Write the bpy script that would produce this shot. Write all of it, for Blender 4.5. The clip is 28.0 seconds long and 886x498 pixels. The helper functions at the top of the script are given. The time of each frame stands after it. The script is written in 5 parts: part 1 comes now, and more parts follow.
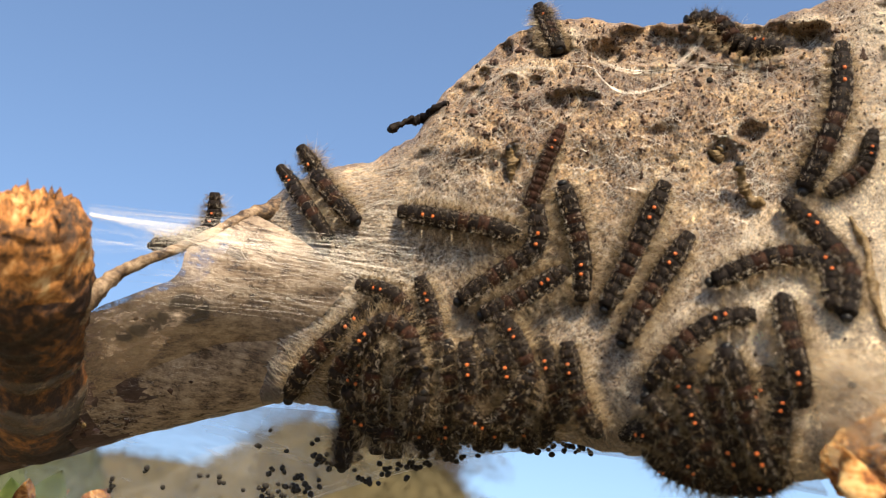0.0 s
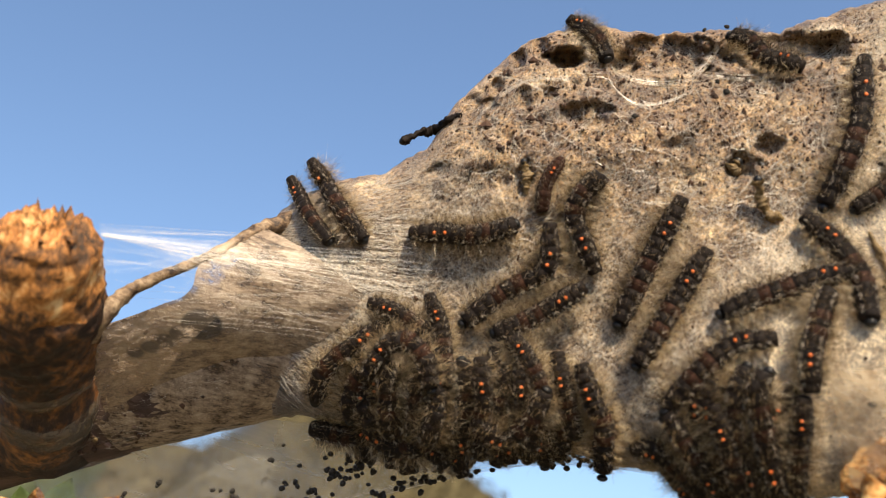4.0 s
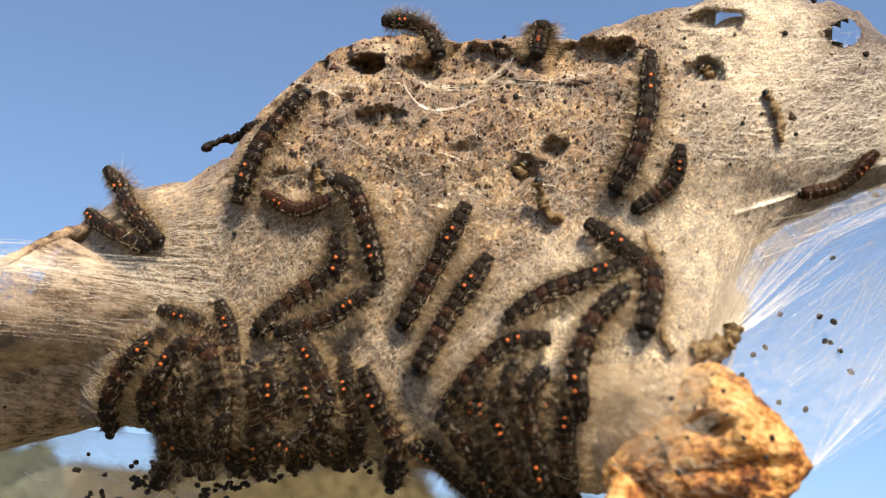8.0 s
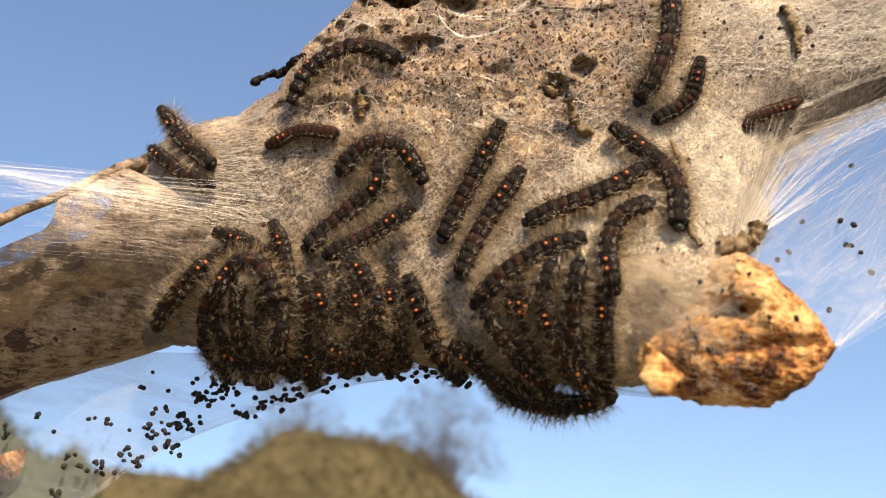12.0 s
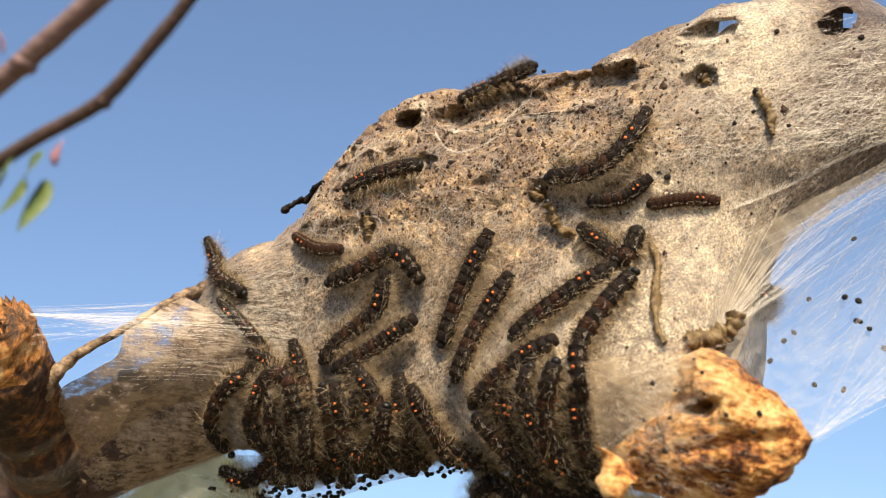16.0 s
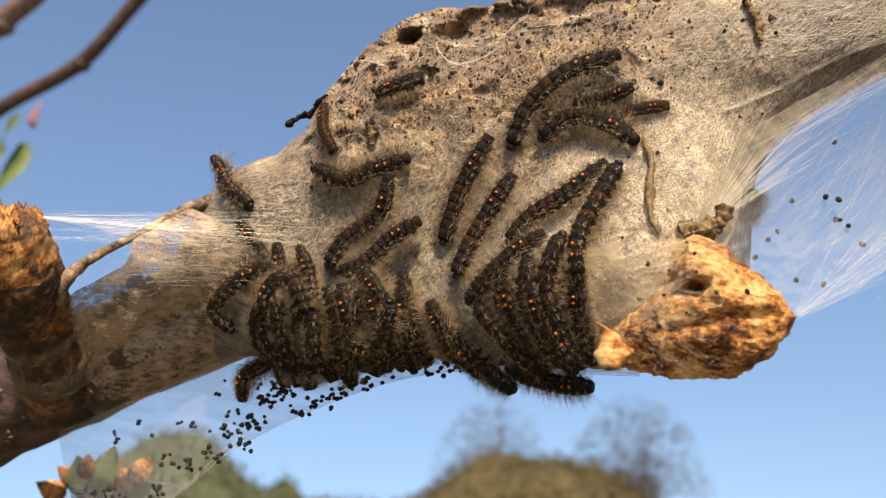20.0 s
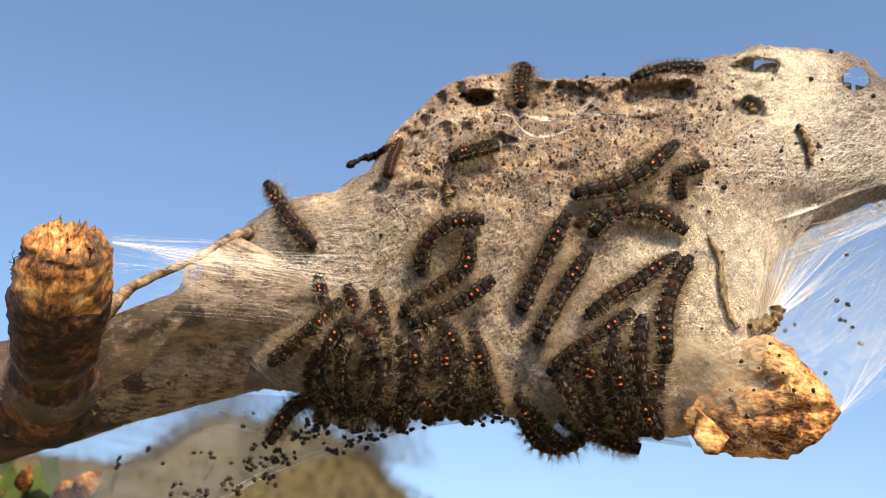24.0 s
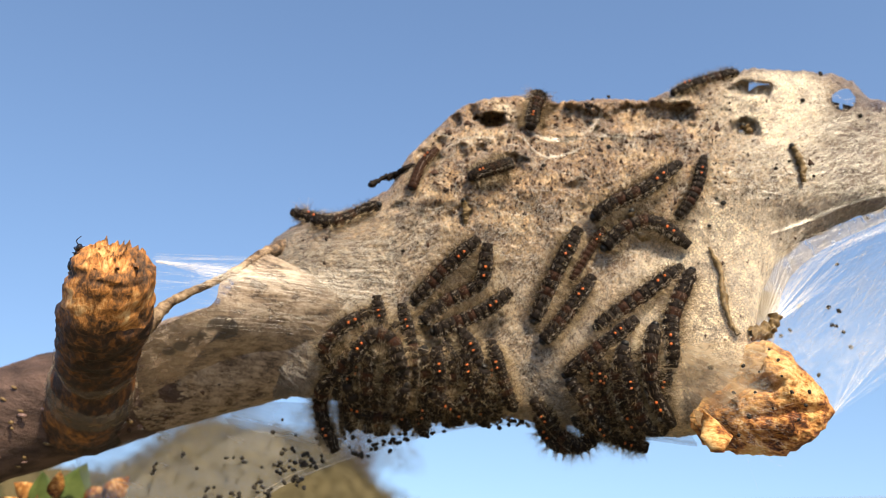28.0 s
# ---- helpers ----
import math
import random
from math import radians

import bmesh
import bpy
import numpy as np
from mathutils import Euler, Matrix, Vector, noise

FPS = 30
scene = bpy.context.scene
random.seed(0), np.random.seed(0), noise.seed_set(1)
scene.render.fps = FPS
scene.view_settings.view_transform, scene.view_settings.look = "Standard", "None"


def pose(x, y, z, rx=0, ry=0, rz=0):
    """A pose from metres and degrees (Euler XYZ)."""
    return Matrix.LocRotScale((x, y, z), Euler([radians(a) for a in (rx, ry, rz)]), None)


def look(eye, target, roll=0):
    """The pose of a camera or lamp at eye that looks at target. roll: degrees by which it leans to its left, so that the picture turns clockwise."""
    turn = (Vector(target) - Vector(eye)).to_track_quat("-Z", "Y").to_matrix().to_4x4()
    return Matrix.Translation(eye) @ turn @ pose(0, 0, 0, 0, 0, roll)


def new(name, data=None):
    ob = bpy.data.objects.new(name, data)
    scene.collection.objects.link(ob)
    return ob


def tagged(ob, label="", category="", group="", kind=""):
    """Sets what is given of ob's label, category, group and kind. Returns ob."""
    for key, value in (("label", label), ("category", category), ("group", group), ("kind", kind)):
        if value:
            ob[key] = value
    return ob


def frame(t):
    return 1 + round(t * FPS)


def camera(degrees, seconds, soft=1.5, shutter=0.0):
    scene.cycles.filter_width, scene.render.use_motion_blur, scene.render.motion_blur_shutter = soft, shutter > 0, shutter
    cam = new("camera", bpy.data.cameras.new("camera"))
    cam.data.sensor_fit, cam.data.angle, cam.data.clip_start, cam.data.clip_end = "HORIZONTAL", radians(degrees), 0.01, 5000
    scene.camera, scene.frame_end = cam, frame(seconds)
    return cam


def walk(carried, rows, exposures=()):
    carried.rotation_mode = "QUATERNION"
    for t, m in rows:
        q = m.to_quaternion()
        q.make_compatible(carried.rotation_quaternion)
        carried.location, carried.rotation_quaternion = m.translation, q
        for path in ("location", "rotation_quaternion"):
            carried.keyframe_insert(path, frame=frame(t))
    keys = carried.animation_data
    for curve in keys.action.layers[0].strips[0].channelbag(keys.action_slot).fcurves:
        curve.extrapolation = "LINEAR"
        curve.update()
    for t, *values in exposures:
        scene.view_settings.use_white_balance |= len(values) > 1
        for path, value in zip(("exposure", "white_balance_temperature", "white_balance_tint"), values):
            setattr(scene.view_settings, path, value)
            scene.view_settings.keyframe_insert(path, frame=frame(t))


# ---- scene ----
cam = camera(52.21, 28.0, soft=0.9)
PATH = [
    (0, pose(0.01134, -0.15639, 1.44596, 107.69, -2.71, 5.86)),
    (0.5, pose(0.00469, -0.15704, 1.44754, 107.33, -2.64, 5.76)),
    (1, pose(0.00399, -0.15577, 1.44671, 107.18, -2.84, 6.00)),
    (1.5, pose(-0.00254, -0.15615, 1.44736, 106.74, -3.01, 6.18)),
    (2, pose(-0.00044, -0.15320, 1.43553, 105.63, -2.11, 5.00)),
    (2.5, pose(0.00123, -0.15453, 1.43380, 104.95, -1.95, 5.04)),
    (3, pose(0.00313, -0.15507, 1.43657, 105.96, -2.30, 5.54)),
    (3.5, pose(0.00810, -0.15608, 1.44431, 106.68, -2.38, 5.73)),
    (5.5, pose(0.00779, -0.15935, 1.46705, 105.96, -2.69, 5.83)),
    (6, pose(0.00826, -0.16035, 1.46901, 106.49, -2.63, 5.53)),
    (6.5, pose(0.01331, -0.15943, 1.46758, 107.79, -2.85, 5.75)),
    (7, pose(0.01134, -0.16497, 1.46606, 105.83, -1.60, 3.59)),
    (7.5, pose(0.02752, -0.15831, 1.45468, 108.16, -2.01, 4.66)),
    (8, pose(0.03980, -0.15479, 1.44974, 107.87, -1.13, 4.05)),
    (8.5, pose(0.04681, -0.15852, 1.44625, 107.71, -0.31, 3.28)),
    (9, pose(0.04543, -0.15572, 1.44484, 107.53, -0.03, 3.67)),
    (9.5, pose(0.04549, -0.15682, 1.44175, 107.35, 0.12, 4.01)),
    (10, pose(0.05010, -0.15661, 1.43668, 107.90, 0.16, 4.09)),
    (10.5, pose(0.05514, -0.15993, 1.43490, 108.07, 0.54, 4.15)),
    (11, pose(0.04485, -0.15995, 1.43480, 108.15, 0.15, 5.25)),
    (11.5, pose(0.03238, -0.16276, 1.43483, 107.71, -0.37, 6.32)),
    (12, pose(0.03736, -0.16006, 1.43148, 107.83, -0.14, 5.90)),
    (12.5, pose(0.04795, -0.15875, 1.43246, 107.89, 0.39, 5.60)),
    (13, pose(0.04988, -0.16057, 1.43919, 108.29, 0.24, 8.47)),
    (13.5, pose(0.05275, -0.16522, 1.44225, 108.63, 0.08, 10.99)),
    (15.5, pose(0.07238, -0.16676, 1.43973, 109.69, 0.14, 18.58)),
    (16, pose(0.08051, -0.16643, 1.43968, 110.49, 0.20, 19.88)),
    (16.5, pose(0.08725, -0.16958, 1.44448, 111.67, 0.14, 21.22)),
    (17, pose(0.08647, -0.17059, 1.43926, 111.21, 0.24, 21.38)),
    (17.5, pose(0.08889, -0.16596, 1.43574, 110.85, 0.50, 20.73)),
    (18, pose(0.08837, -0.16343, 1.42661, 109.36, 0.98, 20.64)),
    (18.5, pose(0.08776, -0.16461, 1.42600, 109.48, 0.92, 20.94)),
    (19, pose(0.08338, -0.16710, 1.42372, 109.39, 0.85, 20.96)),
    (19.5, pose(0.08179, -0.16717, 1.42074, 109.22, 0.96, 19.84)),
    (20, pose(0.07570, -0.17035, 1.42187, 109.28, 0.49, 18.25)),
    (20.5, pose(0.06637, -0.17249, 1.41863, 108.86, 0.14, 16.71)),
    (21, pose(0.05474, -0.18154, 1.42032, 108.81, -0.13, 14.76)),
    (21.5, pose(0.04950, -0.18648, 1.42258, 108.53, -0.14, 12.27)),
    (22, pose(0.03632, -0.19040, 1.42682, 108.14, -0.54, 10.13)),
    (22.5, pose(0.02702, -0.19456, 1.42958, 107.71, -1.12, 7.34)),
    (24.5, pose(0.00351, -0.19884, 1.43963, 107.08, -0.06, 0.44)),
    (25, pose(0.00000, -0.20082, 1.43860, 107.00, 0.00, -0.00)),
    (25.5, pose(0.00167, -0.20188, 1.43777, 106.67, 0.26, -0.50)),
    (26, pose(0.00543, -0.20241, 1.43209, 106.78, 0.53, -0.11)),
    (26.5, pose(-0.00334, -0.20412, 1.43466, 106.92, 0.28, 0.65)),
    (27, pose(-0.00586, -0.20579, 1.43533, 106.83, 0.18, 0.84)),
    (27.5, pose(0.00115, -0.20813, 1.43692, 107.11, 0.41, 0.48)),
    (28, pose(0.00095, -0.21155, 1.43709, 107.34, 0.47, 0.53)),
]

walk(cam, PATH, [(0, 0.72, 6500, 9.5), (3.2, 0.72, 6500, 9.5), (5.5, 0.44, 6350, 8), (7, 0.48, 6350, 8), (8, 0.68, 6550, 10), (12, 0.70, 6750, 12), (16, 0.66, 6600, 9.5),
                 (17, 0.55, 6550, 8.5), (18, 0.57, 6850, 10.5), (20, 0.55, 6800, 10.5), (22, 0.58, 6700, 10), (25, 0.68, 6470, 9.5), (28, 0.69, 6450, 9)])
cam.data.dof.use_dof, cam.data.dof.focus_distance, cam.data.dof.aperture_fstop = True, 0.186, 18.0

# ---- light: a clear spring sky and a high sun from the upper right, a little before the web ----
LEAN = radians(17)                      # the web's face leans back by this much
ACROSS = Vector((1, 0, 0))
AWAY = Vector((0, math.cos(LEAN), math.sin(LEAN)))
UP = Vector((0, -math.sin(LEAN), math.cos(LEAN)))
SUN = (ACROSS * 0.34 + UP * 0.86 - AWAY * 0.40).normalized()
lamp = new("sun", bpy.data.lights.new("sun", "SUN"))
lamp.data.energy, lamp.data.angle, lamp.data.color = 5.0, radians(0.53), (1.0, 0.835, 0.605)
lamp.matrix_world = look((3, -3, 6), Vector((3, -3, 6)) - SUN)
world = bpy.data.worlds.new("sky")
world.use_nodes = True
scene.world = world
sky = world.node_tree.nodes.new("ShaderNodeTexSky")
sky.sky_type, sky.sun_disc = "NISHITA", False
sky.sun_elevation = math.asin(SUN.z)
sky.sun_rotation = math.atan2(SUN.x, SUN.y)
sky.air_density, sky.dust_density, sky.ozone_density = 1.0, 1.2, 2.8
world.node_tree.nodes["Background"].inputs[1].default_value = 0.129
way = world.node_tree.nodes.new("ShaderNodeTexCoord")
high = world.node_tree.nodes.new("ShaderNodeMapping")     # the haze near the skyline is thin
high.inputs["Scale"].default_value, high.inputs["Location"].default_value = (1, 1, 0.76), (0, 0, 0.155)
world.node_tree.links.new(way.outputs["Generated"], high.inputs["Vector"])
world.node_tree.links.new(high.outputs[0], sky.inputs["Vector"])
world.node_tree.links.new(sky.outputs[0], world.node_tree.nodes["Background"].inputs[0])

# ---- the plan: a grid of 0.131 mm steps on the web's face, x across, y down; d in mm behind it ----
STEP, FAR = 0.21 / 1600, 210.0


def spot(x, y, d=0.0):
    s = STEP * (1 + d / FAR)
    return Vector((0, 0, 1.5)) + ACROSS * ((x - 784) * s) + UP * ((441 - y) * s) + AWAY * (d * 0.001)


def smooth(a, b, v):
    v = min(1.0, max(0.0, (v - a) / (b - a)))
    return v * v * (3 - 2 * v)


def curve_at(knots, x):
    return float(np.interp(x, knots[0::2], knots[1::2]))


# ---- materials ----
def material(name):
    m = bpy.data.materials.new(name)
    m.use_nodes = True
    return m, m.node_tree.nodes, m.node_tree.links, m.node_tree.nodes["Principled BSDF"]


def ramp(n, stops):
    r = n.new("ShaderNodeValToRGB")
    while len(r.color_ramp.elements) < len(stops):
        r.color_ramp.elements.new(0.5)
    for e, (p, c) in zip(r.color_ramp.elements, stops):
        e.position, e.color = p, (*c, 1) if len(c) == 3 else c
    return r


def noise_node(n, l, scale, detail=6.0, rough=0.6, vec=None, stretch=None):
    t = n.new("ShaderNodeTexNoise")
    t.inputs["Scale"].default_value, t.inputs["Detail"].default_value, t.inputs["Roughness"].default_value = scale, detail, rough
    if vec is None:
        vec = n.new("ShaderNodeTexCoord").outputs["Object"]
    if stretch:
        mp = n.new("ShaderNodeMapping")
        mp.vector_type = "TEXTURE"
        mp.inputs["Scale"].default_value = [1 / a for a in stretch[0]]
        mp.inputs["Rotation"].default_value = [radians(a) for a in stretch[1]]
        l.new(vec, mp.inputs["Vector"])
        vec = mp.outputs[0]
    l.new(vec, t.inputs["Vector"])
    return t.outputs["Fac"]


def mixed(n, l, fac, a, b):
    m = n.new("ShaderNodeMix")
    m.data_type = "RGBA"
    for sock, v in ((m.inputs[0], fac), (m.inputs[6], a), (m.inputs[7], b)):
        if isinstance(v, (int, float)):
            sock.default_value = v
        elif isinstance(v, tuple):
            sock.default_value = (*v, 1)
        else:
            l.new(v, sock)
    return m.outputs[2]


def calc(n, l, op, a, b=0.0, clamp=False):
    m = n.new("ShaderNodeMath")
    m.operation, m.use_clamp = op, clamp
    for sock, v in zip(m.inputs, (a, b)):
        if isinstance(v, (int, float)):
            sock.default_value = v
        else:
            l.new(v, sock)
    return m.outputs[0]


def bump(n, l, p, height, strength, dist):
    b = n.new("ShaderNodeBump")
    b.inputs["Strength"].default_value, b.inputs["Distance"].default_value = strength, dist
    l.new(height, b.inputs["Height"])
    l.new(b.outputs[0], p.inputs["Normal"])


def near(n, l, centre, inner, outer):
    """1 within inner metres of a place, 0 past outer."""
    g = n.new("ShaderNodeNewGeometry")
    v = n.new("ShaderNodeVectorMath")
    v.operation = "DISTANCE"
    l.new(g.outputs["Position"], v.inputs[0])
    v.inputs[1].default_value = centre
    r = n.new("ShaderNodeMapRange")
    r.interpolation_type = "SMOOTHSTEP"
    r.inputs[1].default_value, r.inputs[2].default_value = inner, outer
    r.inputs[3].default_value, r.inputs[4].default_value = 1, 0
    l.new(v.outputs["Value"], r.inputs[0])
    return r.outputs[0]


def varied(name, dark, light, scale, rough=0.7, bump_d=0.0003, bump_s=0.6, stretch=None, spec=0.3):
    m, n, l, p = material(name)
    f = noise_node(n, l, scale, 8, 0.65, stretch=stretch)
    r = ramp(n, [(0.3, dark), (0.7, light)])
    l.new(f, r.inputs[0])
    l.new(r.outputs[0], p.inputs["Base Color"])
    p.inputs["Roughness"].default_value = rough
    p.inputs["Specular IOR Level"].default_value = spec
    bump(n, l, p, noise_node(n, l, scale * 3, 6, 0.7, stretch=stretch), bump_s, bump_d)
    return m


def patchy(name, stops, big, small, deep, along=((0.4, 1, 1), (0, 14, 0)), veil=None):
    """Blotched and fibrous, with relief that follows the blotches."""
    m, n, l, p = material(name)
    a = noise_node(n, l, big, 6, 0.65)
    b = noise_node(n, l, small, 6, 0.75, stretch=along)
    f = calc(n, l, "ADD", calc(n, l, "MULTIPLY", a, 0.55), calc(n, l, "MULTIPLY", b, 0.45))
    r = ramp(n, stops)
    l.new(f, r.inputs[0])
    col = r.outputs[0]
    if veil:                             # spun over with pale silk round one place
        x, y, d, inner, outer = veil
        over = calc(n, l, "MULTIPLY", near(n, l, spot(x, y, d), inner, outer), calc(n, l, "MULTIPLY", b, 0.95), True)
        col = mixed(n, l, over, col, (0.64, 0.43, 0.20))
    l.new(col, p.inputs["Base Color"])
    p.inputs["Roughness"].default_value, p.inputs["Specular IOR Level"].default_value = 0.55, 0.35
    bump(n, l, p, f, 0.9, deep)
    return m


def golden():
    """Pale golden side hairs, hair by hair."""
    m, n, l, p = material("golden_hair")
    r = ramp(n, [(0.0, (0.10, 0.06, 0.025)), (0.4, (0.26, 0.165, 0.072)), (0.75, (0.62, 0.46, 0.25)), (1.0, (0.90, 0.78, 0.56))])
    l.new(n.new("ShaderNodeNewGeometry").outputs["Random Per Island"], r.inputs[0])
    l.new(r.outputs[0], p.inputs["Base Color"])
    p.inputs["Roughness"].default_value = 0.35
    return m


def hairy():
    """Dark and golden hairs mixed, hair by hair."""
    m, n, l, p = material("brown_hair")
    r = ramp(n, [(0.0, (0.008, 0.005, 0.003)), (0.6, (0.02, 0.012, 0.006)), (0.80, (0.11, 0.065, 0.028)), (1.0, (0.66, 0.48, 0.25))])
    l.new(n.new("ShaderNodeNewGeometry").outputs["Random Per Island"], r.inputs[0])
    l.new(r.outputs[0], p.inputs["Base Color"])
    p.inputs["Roughness"].default_value, p.inputs["Specular IOR Level"].default_value = 0.5, 0.15
    return m


def make_silk():
    m, n, l, p = material("dirty_silk")
    g = n.new("ShaderNodeNewGeometry").outputs["Position"]
    fine = noise_node(n, l, 900, 6, 0.75, g)
    blot = noise_node(n, l, 110, 6, 0.6, g)
    fib = noise_node(n, l, 1100, 5, 0.75, g, ((0.16, 1, 1), (0, 62, 0)))
    fib2 = noise_node(n, l, 1300, 5, 0.75, g, ((0.2, 1, 1), (0, -30, 0)))
    grey = ramp(n, [(0.38, (0.055, 0.035, 0.022)), (0.47, (0.20, 0.14, 0.09)), (0.54, (0.36, 0.27, 0.18)), (0.63, (0.62, 0.51, 0.37))])
    l.new(calc(n, l, "ADD", calc(n, l, "MULTIPLY", fib, 0.5), calc(n, l, "MULTIPLY", fib2, 0.5)), grey.inputs[0])
    tan = ramp(n, [(0.39, (0.05, 0.025, 0.014)), (0.455, (0.22, 0.125, 0.062)), (0.525, (0.46, 0.30, 0.15)), (0.61, (0.80, 0.62, 0.38))])
    l.new(calc(n, l, "ADD", calc(n, l, "MULTIPLY", fine, 0.55), calc(n, l, "MULTIPLY", blot, 0.45)), tan.inputs[0])
    cream = ramp(n, [(0.30, (0.44, 0.31, 0.18)), (0.41, (0.76, 0.62, 0.43)), (0.52, (0.92, 0.82, 0.65))])
    l.new(calc(n, l, "ADD", calc(n, l, "MULTIPLY", fib2, 0.6), calc(n, l, "MULTIPLY", blot, 0.4)), cream.inputs[0])
    wob = calc(n, l, "SUBTRACT", calc(n, l, "MULTIPLY", blot, 1.6), 0.8)

    def zone(*places):
        out = None
        for x, y, d, a, b in places:
            z = near(n, l, spot(x, y, d), a, b)
            out = z if out is None else calc(n, l, "MAXIMUM", out, z)
        return calc(n, l, "ADD", out, calc(n, l, "MULTIPLY", wob, calc(n, l, "MULTIPLY", out, 0.9)), True)
    dirt = zone((900, 215, 5, 0.018, 0.040), (1090, 240, 5, 0.018, 0.044), (760, 265, 12, 0.008, 0.026), (600, 352, 6, 0.004, 0.016))
    # cream silk; sunlit glow is painted in at upper right and above the leaf
    pale = zone((1430, 135, 2, 0.009, 0.021), (900, 146, 8, 0.002, 0.006), (1000, 150, 8, 0.002, 0.0065), (1130, 150, 8, 0.002, 0.0065), (1215, 140, 8, 0.002, 0.0065), (1330, 560, -12, 0.014, 0.034), (1250, 650, -16, 0.010, 0.026), (1310, 450, -2, 0.008, 0.021))
    col = mixed(n, l, dirt, grey.outputs[0], tan.outputs[0])
    col = mixed(n, l, pale, col, cream.outputs[0])
    thin = zone((1625, 245, 4, 0.013, 0.029), (375, 610, 4, 0.010, 0.027))           # dark bark shows through where the web is thin
    col = mixed(n, l, calc(n, l, "MULTIPLY", thin, 0.8), col, (0.10, 0.062, 0.05))
    stain = ramp(n, [(0.38, (0.42, 0.36, 0.32)), (0.5, (0.90, 0.88, 0.85)), (0.62, (1.2, 1.18, 1.14))])
    l.new(noise_node(n, l, 260, 5, 0.7, g), stain.inputs[0])
    sm = n.new("ShaderNodeMix")
    sm.data_type, sm.blend_type = "RGBA", "MULTIPLY"
    sm.inputs[0].default_value = 1.0
    l.new(col, sm.inputs[6])
    l.new(stain.outputs[0], sm.inputs[7])
    col = sm.outputs[2]
    grain = ramp(n, [(0.39, (0.34, 0.28, 0.23)), (0.48, (0.88, 0.84, 0.79)), (0.61, (1.6, 1.54, 1.42))])
    l.new(noise_node(n, l, 2400, 3, 0.8, g), grain.inputs[0])
    mul = n.new("ShaderNodeMix")
    mul.data_type, mul.blend_type = "RGBA", "MULTIPLY"
    mul.inputs[0].default_value = 1.0
    l.new(col, mul.inputs[6])
    l.new(grain.outputs[0], mul.inputs[7])
    col = mul.outputs[2]
    l.new(col, p.inputs["Base Color"])
    p.inputs["Roughness"].default_value, p.inputs["Specular IOR Level"].default_value = 0.38, 0.6
    p.inputs["Sheen Weight"].default_value = 0.25
    p.inputs["Sheen Roughness"].default_value = 0.4
    bump(n, l, p, calc(n, l, "ADD", fine, calc(n, l, "ADD", fib, fib2)), 0.9, 0.0010)
    tr = n.new("ShaderNodeBsdfTranslucent")
    l.new(col, tr.inputs[0])
    mx = n.new("ShaderNodeMixShader")
    mx.inputs[0].default_value = 0.07
    l.new(p.outputs[0], mx.inputs[1])
    l.new(tr.outputs[0], mx.inputs[2])
    l.new(mx.outputs[0], n["Material Output"].inputs[0])
    return m


def make_gauze(name, low, high, scale, turn, tone=(0.85, 0.85, 0.83)):
    """Thin web: mostly see-through, denser along its threads."""
    m, n, l, p = material(name)
    g = n.new("ShaderNodeNewGeometry").outputs["Position"]
    a = noise_node(n, l, scale, 4, 0.6, g, ((0.06, 1, 1), (0, turn, 0)))
    b = noise_node(n, l, 60, 3, 0.5, g)
    r = n.new("ShaderNodeMapRange")
    r.inputs[1].default_value, r.inputs[2].default_value = 0.42, 0.72
    r.inputs[3].default_value, r.inputs[4].default_value = low, high
    l.new(calc(n, l, "ADD", calc(n, l, "MULTIPLY", a, 0.6), calc(n, l, "MULTIPLY", b, 0.4)), r.inputs[0])
    t = n.new("ShaderNodeBsdfTransparent")
    d = n.new("ShaderNodeBsdfDiffuse")
    e = n.new("ShaderNodeBsdfTranslucent")
    d.inputs[0].default_value = e.inputs[0].default_value = (*tone, 1)
    h = n.new("ShaderNodeMixShader")
    l.new(d.outputs[0], h.inputs[1])
    l.new(e.outputs[0], h.inputs[2])
    mx = n.new("ShaderNodeMixShader")
    l.new(r.outputs[0], mx.inputs[0])
    l.new(t.outputs[0], mx.inputs[1])
    l.new(h.outputs[0], mx.inputs[2])
    l.new(mx.outputs[0], n["Material Output"].inputs[0])
    return m


